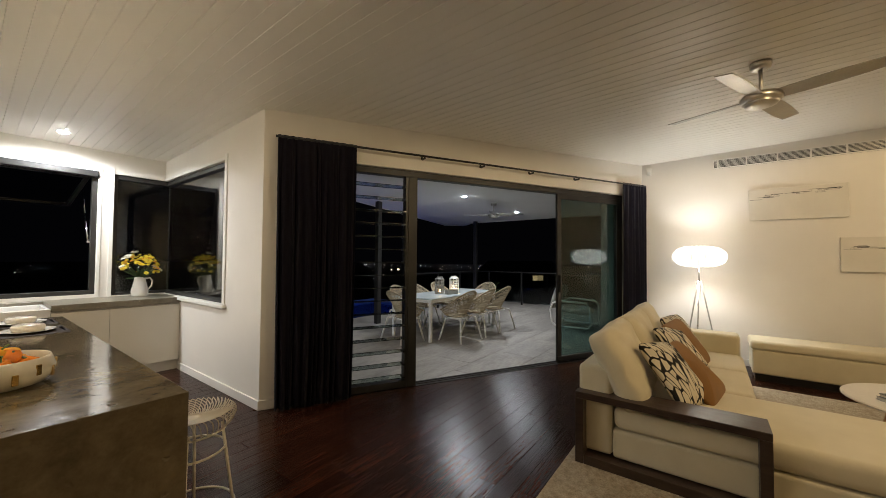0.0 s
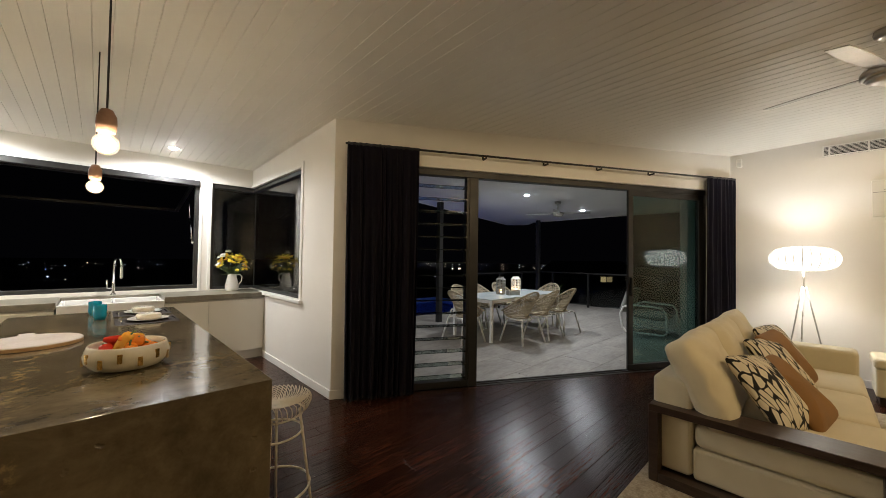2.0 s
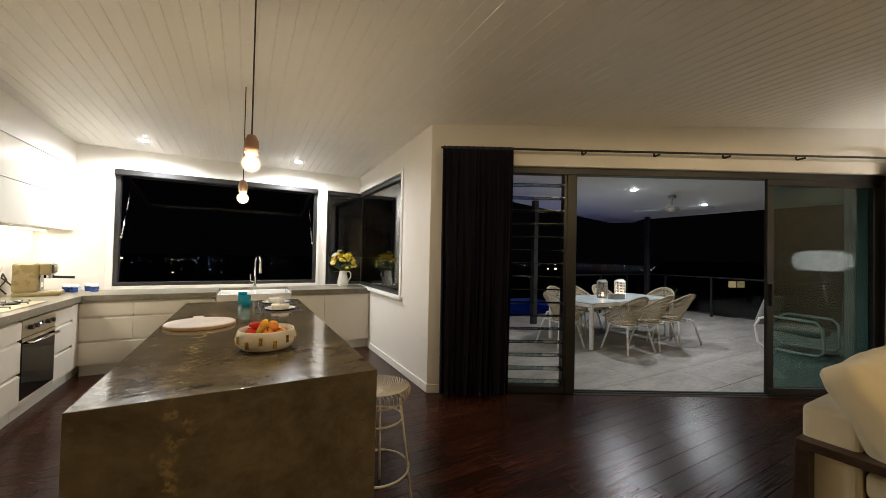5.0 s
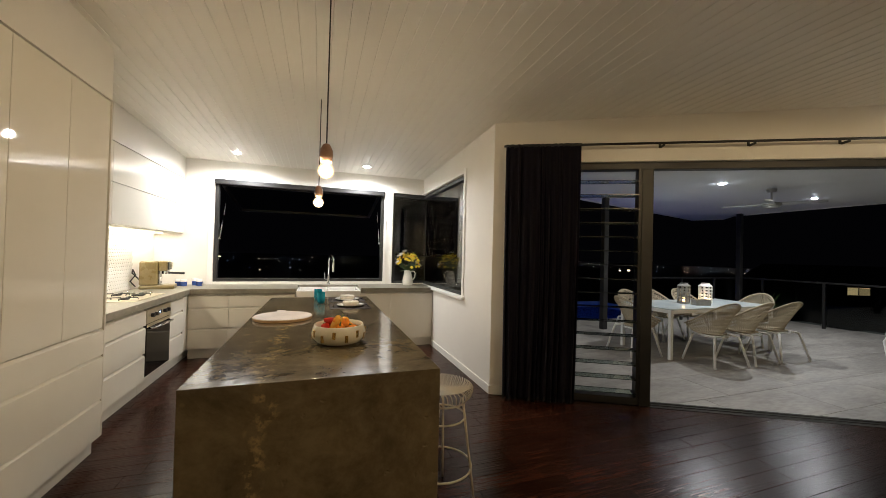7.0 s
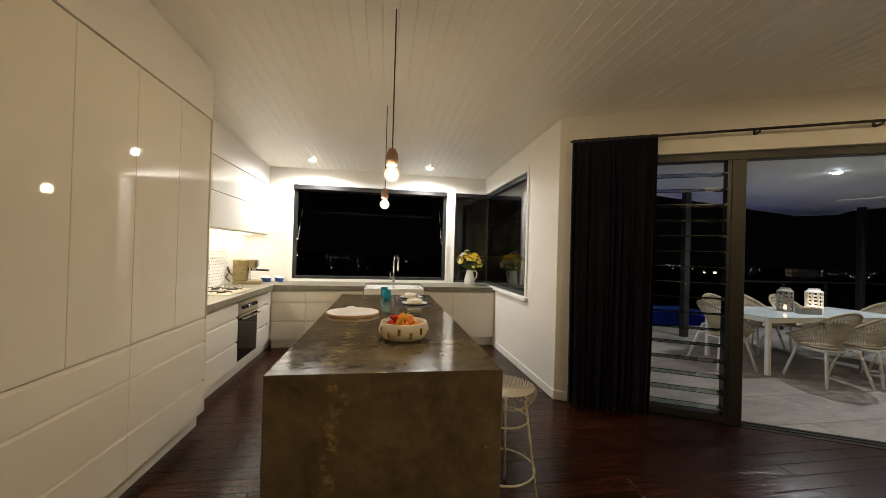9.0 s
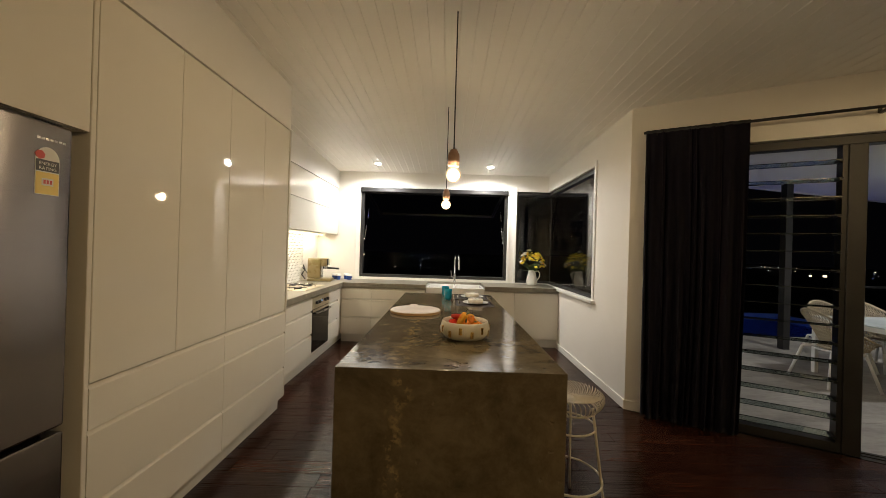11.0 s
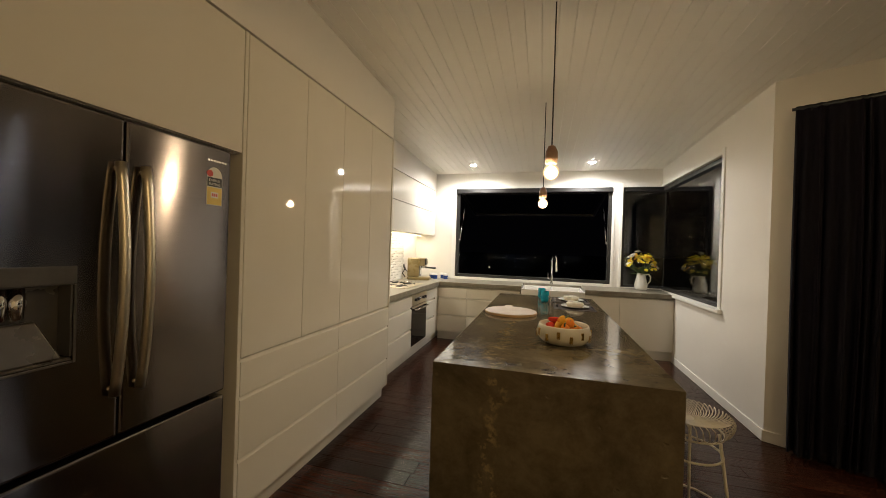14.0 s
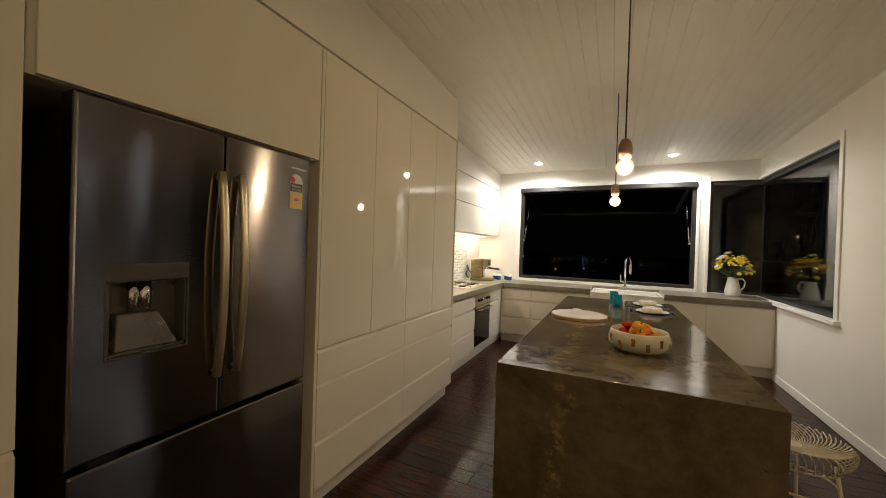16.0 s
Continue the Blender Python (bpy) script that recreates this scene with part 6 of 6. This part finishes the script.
c = part("seat_cushion", bm, CUSH, lounge, smooth=True)
c.matrix_basis = pose(0, 0.02, 0.36, -5, 0, 0)
bm = bmesh.new()
cushion(bm, 0.66, 0.52, 0.16, power=6, soft=0.6, seed=4)
c = part("back_cushion", bm, CUSH, lounge, smooth=True)
c.matrix_basis = pose(0, -0.34, 0.62, 72, 0, 0)
bm = bmesh.new()
tube(bm, [(-0.36, 0.25, 0.27), (0.36, 0.25, 0.27)], 0.015, 8)
tube(bm, [(-0.36, -0.25, 0.29), (0.36, -0.25, 0.29)], 0.015, 8)
part("cross_bar", bm, WHITE_METAL, lounge)

# balustrade
PANE_DARK = pane_material("balustrade_glass", (0.55, 0.6, 0.6))
rail = thing("balustrade", "dark metal and glass balustrade round the deck", "balustrade")
part("top_rail", boxes([(DX - 0.03, DX + 0.03, 1.2, DY + 0.03, 1.0, 1.04)], 0.004), BLACK, rail)
part("top_rail", boxes([(7.2, DX - 0.031, DY - 0.03, DY + 0.03, 1.0, 1.04)], 0.004), BLACK, rail)
for k in range(5):
    y = 1.3 + k * 1.18
    part("baluster_post", boxes([(DX - 0.025, DX + 0.025, y - 0.025, y + 0.025, -0.02, 1.0)], 0.003), BLACK, rail)
    if k < 4:
        pane([(DX - 0.005, DX + 0.005, y + 0.04, y + 1.14, 0.06, 0.96)], rail, PANE_DARK, "glass_panel")
for k in range(3):
    x = 7.3 + k * 1.13
    part("baluster_post", boxes([(x - 0.025, x + 0.025, DY - 0.025, DY + 0.025, -0.02, 1.0)], 0.003), BLACK, rail)
    pane([(x + 0.04, x + 1.09, DY - 0.005, DY + 0.005, 0.06, 0.96)], rail, PANE_DARK, "glass_panel")

# weatherboard wall beside the deck
clad = structure(part("wall_outside", boxes([(6.72, 6.87, 0.95, 1.53, -0.02, 2.7)]), PAINT))
BOARDS = surface("sea_green_weatherboard", (0.3, 0.36, 0.34), (0.36, 0.42, 0.4), (0.5, 0.6), 3, 60, 0.05)
for k in range(19):
    bm = bmesh.new()
    z = k * 0.142
    vs = [bm.verts.new(p) for p in ((6.694, 0.98, z), (6.694, 1.55, z), (6.714, 1.55, z + 0.142), (6.714, 0.98, z + 0.142), (6.72, 0.98, z), (6.72, 1.55, z), (6.72, 1.55, z + 0.142), (6.72, 0.98, z + 0.142))]
    for f in ((0, 3, 2, 1), (4, 5, 6, 7), (0, 1, 5, 4), (1, 2, 6, 5), (2, 3, 7, 6), (3, 0, 4, 7)):
        bm.faces.new([vs[i] for i in f])
    bmesh.ops.recalc_face_normals(bm, faces=bm.faces)
    part("weatherboard", bm, BOARDS, clad)

# plant in the deck corner
plant = thing("pot_plant", "spiky strap-leaf plant in a dark pot", "plant", pose(10.1, 5.6, 0))
bm = bmesh.new()
lathe(bm, [(0, 0), (0.15, 0), (0.2, 0.35), (0.18, 0.35), (0.16, 0.3), (0, 0.3)], 24)
part("pot", bm, METAL_DARK, plant, smooth=True)
rng = random.Random(4)
bm = bmesh.new()
for k in range(46):
    a, ln, e = rng.uniform(0, 6.28), rng.uniform(0.45, 0.8), rng.uniform(0.5, 1.35)
    d = Vector((math.cos(a), math.sin(a), 0))
    side = Vector((-math.sin(a), math.cos(a), 0)) * 0.018
    prev = None
    for j in range(6):
        t = j / 5
        p = d * (ln * math.cos(e) * t + 0.04) + Vector((0, 0, 0.3 + ln * math.sin(e) * t - 0.35 * ln * t * t))
        w = side * (1 - t) + side * 0.05
        cur = (bm.verts.new(p - w), bm.verts.new(p + w))
        if prev:
            bm.faces.new((prev[0], prev[1], cur[1], cur[0]))
        prev = cur
part("leaves", bm, LEAF, plant, "long arching leaves")

# pool
POOLTILE = surface("pool_blue", (0.05, 0.11, 0.32), (0.08, 0.16, 0.42), (0.3, 0.4), 3, 30, 0.02)
structure(part("pool_basin", boxes([(3.2, 9.5, 6.62, 6.7, -1.4, -0.1), (3.2, 9.5, 10.4, 10.5, -1.4, -0.1), (3.1, 3.2, 6.62, 10.5, -1.4, -0.1), (9.5, 9.6, 6.62, 10.5, -1.4, -0.1), (3.2, 9.5, 6.7, 10.4, -1.5, -1.4)]), POOLTILE))
water = structure(part("water", boxes([(3.2, 9.5, 6.7, 10.4, -0.2, -0.19)]), pane_material("pool_water", (0.5, 0.7, 1.0))))
water.visible_shadow = False
lamp("pool_lamp", "POINT", (6.2, 7.6, -0.7), 17, (0.06, 0.14, 1.0), 0.1)

# ---- the night beyond ----
rng = random.Random(21)
verts, faces = [], []
for k in range(380):
    band = rng.random()
    az = rng.uniform(-0.6, 1.45)
    d = rng.choice((rng.uniform(330, 620), rng.uniform(420, 640), rng.uniform(110, 330)))
    if d < 330 and rng.random() < 0.6:
        continue
    s = d * rng.choice((0.00022, 0.00025, 0.0003, 0.00055))
    x, y, z = d * math.sin(az), d * math.cos(az), -8.6 + rng.uniform(-4, 0.5) * (d / 600)
    b = len(verts)
    verts += [(x + s * i, y + s * j, z + s * q) for i in (-1, 1) for j in (-1, 1) for q in (-1, 1)]
    faces += [tuple(b + i for i in f) for f in ((0, 1, 3, 2), (4, 6, 7, 5), (0, 4, 5, 1), (2, 3, 7, 6), (0, 2, 6, 4), (1, 5, 7, 3))]
for az, rise, s in ((-12.9, -1.1, 0.45), (-8.0, -2.9, 0.4), (45.2, -1.75, 0.4), (46.3, -1.7, 0.6), (-4.0, -2.6, 0.25), (47.5, -2.4, 0.3)):
    x, y, z = 300 * math.sin(radians(az)), 300 * math.cos(radians(az)), 1.45 + 300 * math.tan(radians(rise))
    b = len(verts)
    verts += [(x + s * i, y + s * j, z + s * q) for i in (-1, 1) for j in (-1, 1) for q in (-1, 1)]
    faces += [tuple(b + i for i in f) for f in ((0, 1, 3, 2), (4, 6, 7, 5), (0, 4, 5, 1), (2, 3, 7, 6), (0, 2, 6, 4), (1, 5, 7, 3))]
me = bpy.data.meshes.new("city_lights")
me.from_pydata(verts, [], faces)
m, nt, b = nodes_of("city_light_glow")
geo = nt.nodes.new("ShaderNodeNewGeometry")
nt.links.new(ramp(nt, geo.outputs["Random Per Island"], [(0.3, (1.0, 0.75, 0.45)), (0.6, (1.0, 0.9, 0.75)), (0.85, (0.8, 0.9, 1.0)), (0.97, (0.2, 0.3, 1.0))]), b.inputs["Emission Color"])
mr = nt.nodes.new("ShaderNodeMapRange")
mr.inputs["To Min"].default_value, mr.inputs["To Max"].default_value = 0.08, 2.2
pw = nt.nodes.new("ShaderNodeMath")
pw.operation = "FRACT"
mu = nt.nodes.new("ShaderNodeMath")
mu.operation = "MULTIPLY"
mu.inputs[1].default_value = 17.3
nt.links.new(geo.outputs["Random Per Island"], mu.inputs[0])
nt.links.new(mu.outputs[0], pw.inputs[0])
nt.links.new(pw.outputs[0], mr.inputs["Value"])
nt.links.new(mr.outputs[0], b.inputs["Emission Strength"])
me.materials.append(m)
tagged(new("city_lights", me), "scattered town lights far off in the dark", "city lights", kind="stuff")
house = thing("house", "dark neighbouring house with one lit window", "house", pose(37.8, 15.2, -8.7, 0, 0, -30))
part("wall", boxes([(-4, 4, 0, 6, 0, 8.6)]), surface("night_render", (0.1, 0.1, 0.1), (0.14, 0.14, 0.14), (0.7, 0.8), 1, 10, 0.0), house)
bm = bmesh.new()
vs = [bm.verts.new(p) for p in ((-4.4, -0.4, 8.6), (4.4, -0.4, 8.6), (4.4, 6.4, 8.6), (-4.4, 6.4, 8.6), (-4.4, 3, 10), (4.4, 3, 10))]
for f in ((0, 1, 5, 4), (2, 3, 4, 5), (0, 4, 3), (1, 2, 5), (0, 3, 2, 1)):
    bm.faces.new([vs[i] for i in f])
part("roof", bm, METAL_DARK, house)
hw = part("window", boxes([(-0.75, 0.75, -0.05, 0, 7.8, 8.45)]), METAL_DARK, house)
for x in (-0.69, 0.04):
    part("pane", boxes([(x, x + 0.65, -0.06, -0.05, 7.85, 8.4)]), glowing("lit_room_%d" % (x > 0), (1.0, 0.64, 0.28), 0.6 if x < 0 else 0.32), hw)

# ---- floor boards and deck tiles ----
no_in = Vector((-SLOPE, 1.0, 0)).normalized()      # points out through the glass wall


def plank_box(x0, x1, y0, y1, z0, z1, bev, side=0):
    bm = boxes([(x0, x1, y0, y1, z0, z1)], bev)
    if side:
        clear_of(bm, Vector((XR, YC, 0)) + no_in * (0.0 if side > 0 else 0.146), no_in * side)
    return bm


def beyond(x, y, off):
    return (Vector((x, y, 0)) - Vector((XR, YC, 0))).dot(no_in) > off


rng = random.Random(9)
W = 0.13
near, rest = [], []
row = 0
y = YS
while y < 5.6:
    x = XW - rng.uniform(0, 0.9)
    while x < XE:
        ln = rng.choice((0.62, 0.9, 1.2, 1.2, 1.5))
        x0, x1 = max(x, XW), min(x + ln, XE if y < YC else XR)
        if x1 - x0 > 0.05 and not (y >= YC and x0 > XR - 0.02):
            if y > YC and x1 > XR:
                x1 = XR
            inside = [not beyond(px, py, 0.0) for px in (x0, x1) for py in (y, y + W)]
            if x0 < XR - 0.001 and y > 1.0 and not all(inside):
                inside = [True] if x1 <= XR else inside
            if any(inside):
                (near if -1.0 <= y else rest).append((x0, x1, y, y + W, 0 if all(inside) else 1))
        x += ln
    y += W
for x0, x1, y0, y1, cut in near:
    bm = plank_box(x0 + 0.0008, x1 - 0.0008, y0 + 0.0008, y1 - 0.0008, -0.013, 0.0, 0.0015, cut)
    if bm.faces:
        part("floor_plank", bm, PLANK, floor)
    else:
        bm.free()
verts, faces = [], []
for x0, x1, y0, y1, cut in rest:
    b = len(verts)
    verts += [(x0 + 0.001, y0 + 0.001, 0), (x1 - 0.001, y0 + 0.001, 0), (x1 - 0.001, y1 - 0.001, 0), (x0 + 0.001, y1 - 0.001, 0)]
    verts += [(a, c, -0.013) for a, c, _ in verts[-4:]]
    faces += [tuple(b + i for i in f) for f in ((0, 1, 2, 3), (0, 4, 5, 1), (1, 5, 6, 2), (2, 6, 7, 3), (3, 7, 4, 0))]
me = bpy.data.meshes.new("floor_planks")
me.from_pydata(verts, [], faces)
me.materials.append(PLANK)
o = tagged(new("floor_planks", me), kind="stuff")
o.parent = floor

tw, th = 1.2, 0.6
shared = None
row = 0
y = 0.3
while y < DY:
    x = XR + 0.146 - (0.4 if row % 2 else 0.0)
    while x < DX:
        x0, x1, y0, y1 = x, x + tw, y, y + th
        out = [beyond(px, py, 0.146) for px in (x0, x1) for py in (y0, y1)]
        if any(out) and x1 > XR + 0.15:
            if all(out) and x0 > XR + 0.145:
                if shared is None:
                    shared = part("deck_tile", boxes([(-tw / 2 + 0.0012, tw / 2 - 0.0012, -th / 2 + 0.0012, th / 2 - 0.0012, -0.03, 0.0)], 0.001), TILE, deck)
                    o = shared
                else:
                    o = shared.copy()
                    scene.collection.objects.link(o)
                o.matrix_basis = pose((x0 + x1) / 2, (y0 + y1) / 2, -0.004, 0, 0, 180 * ((row + int(x * 7)) % 2))
            else:
                bm = plank_box(max(x0, XR + 0.147) + 0.002, x1 - 0.002, y0 + 0.002, y1 - 0.002, -0.034, -0.004, 0.002, -1)
                if bm.faces:
                    part("deck_tile", bm, TILE, deck)
                else:
                    bm.free()
        x += tw
    y += th
    row += 1
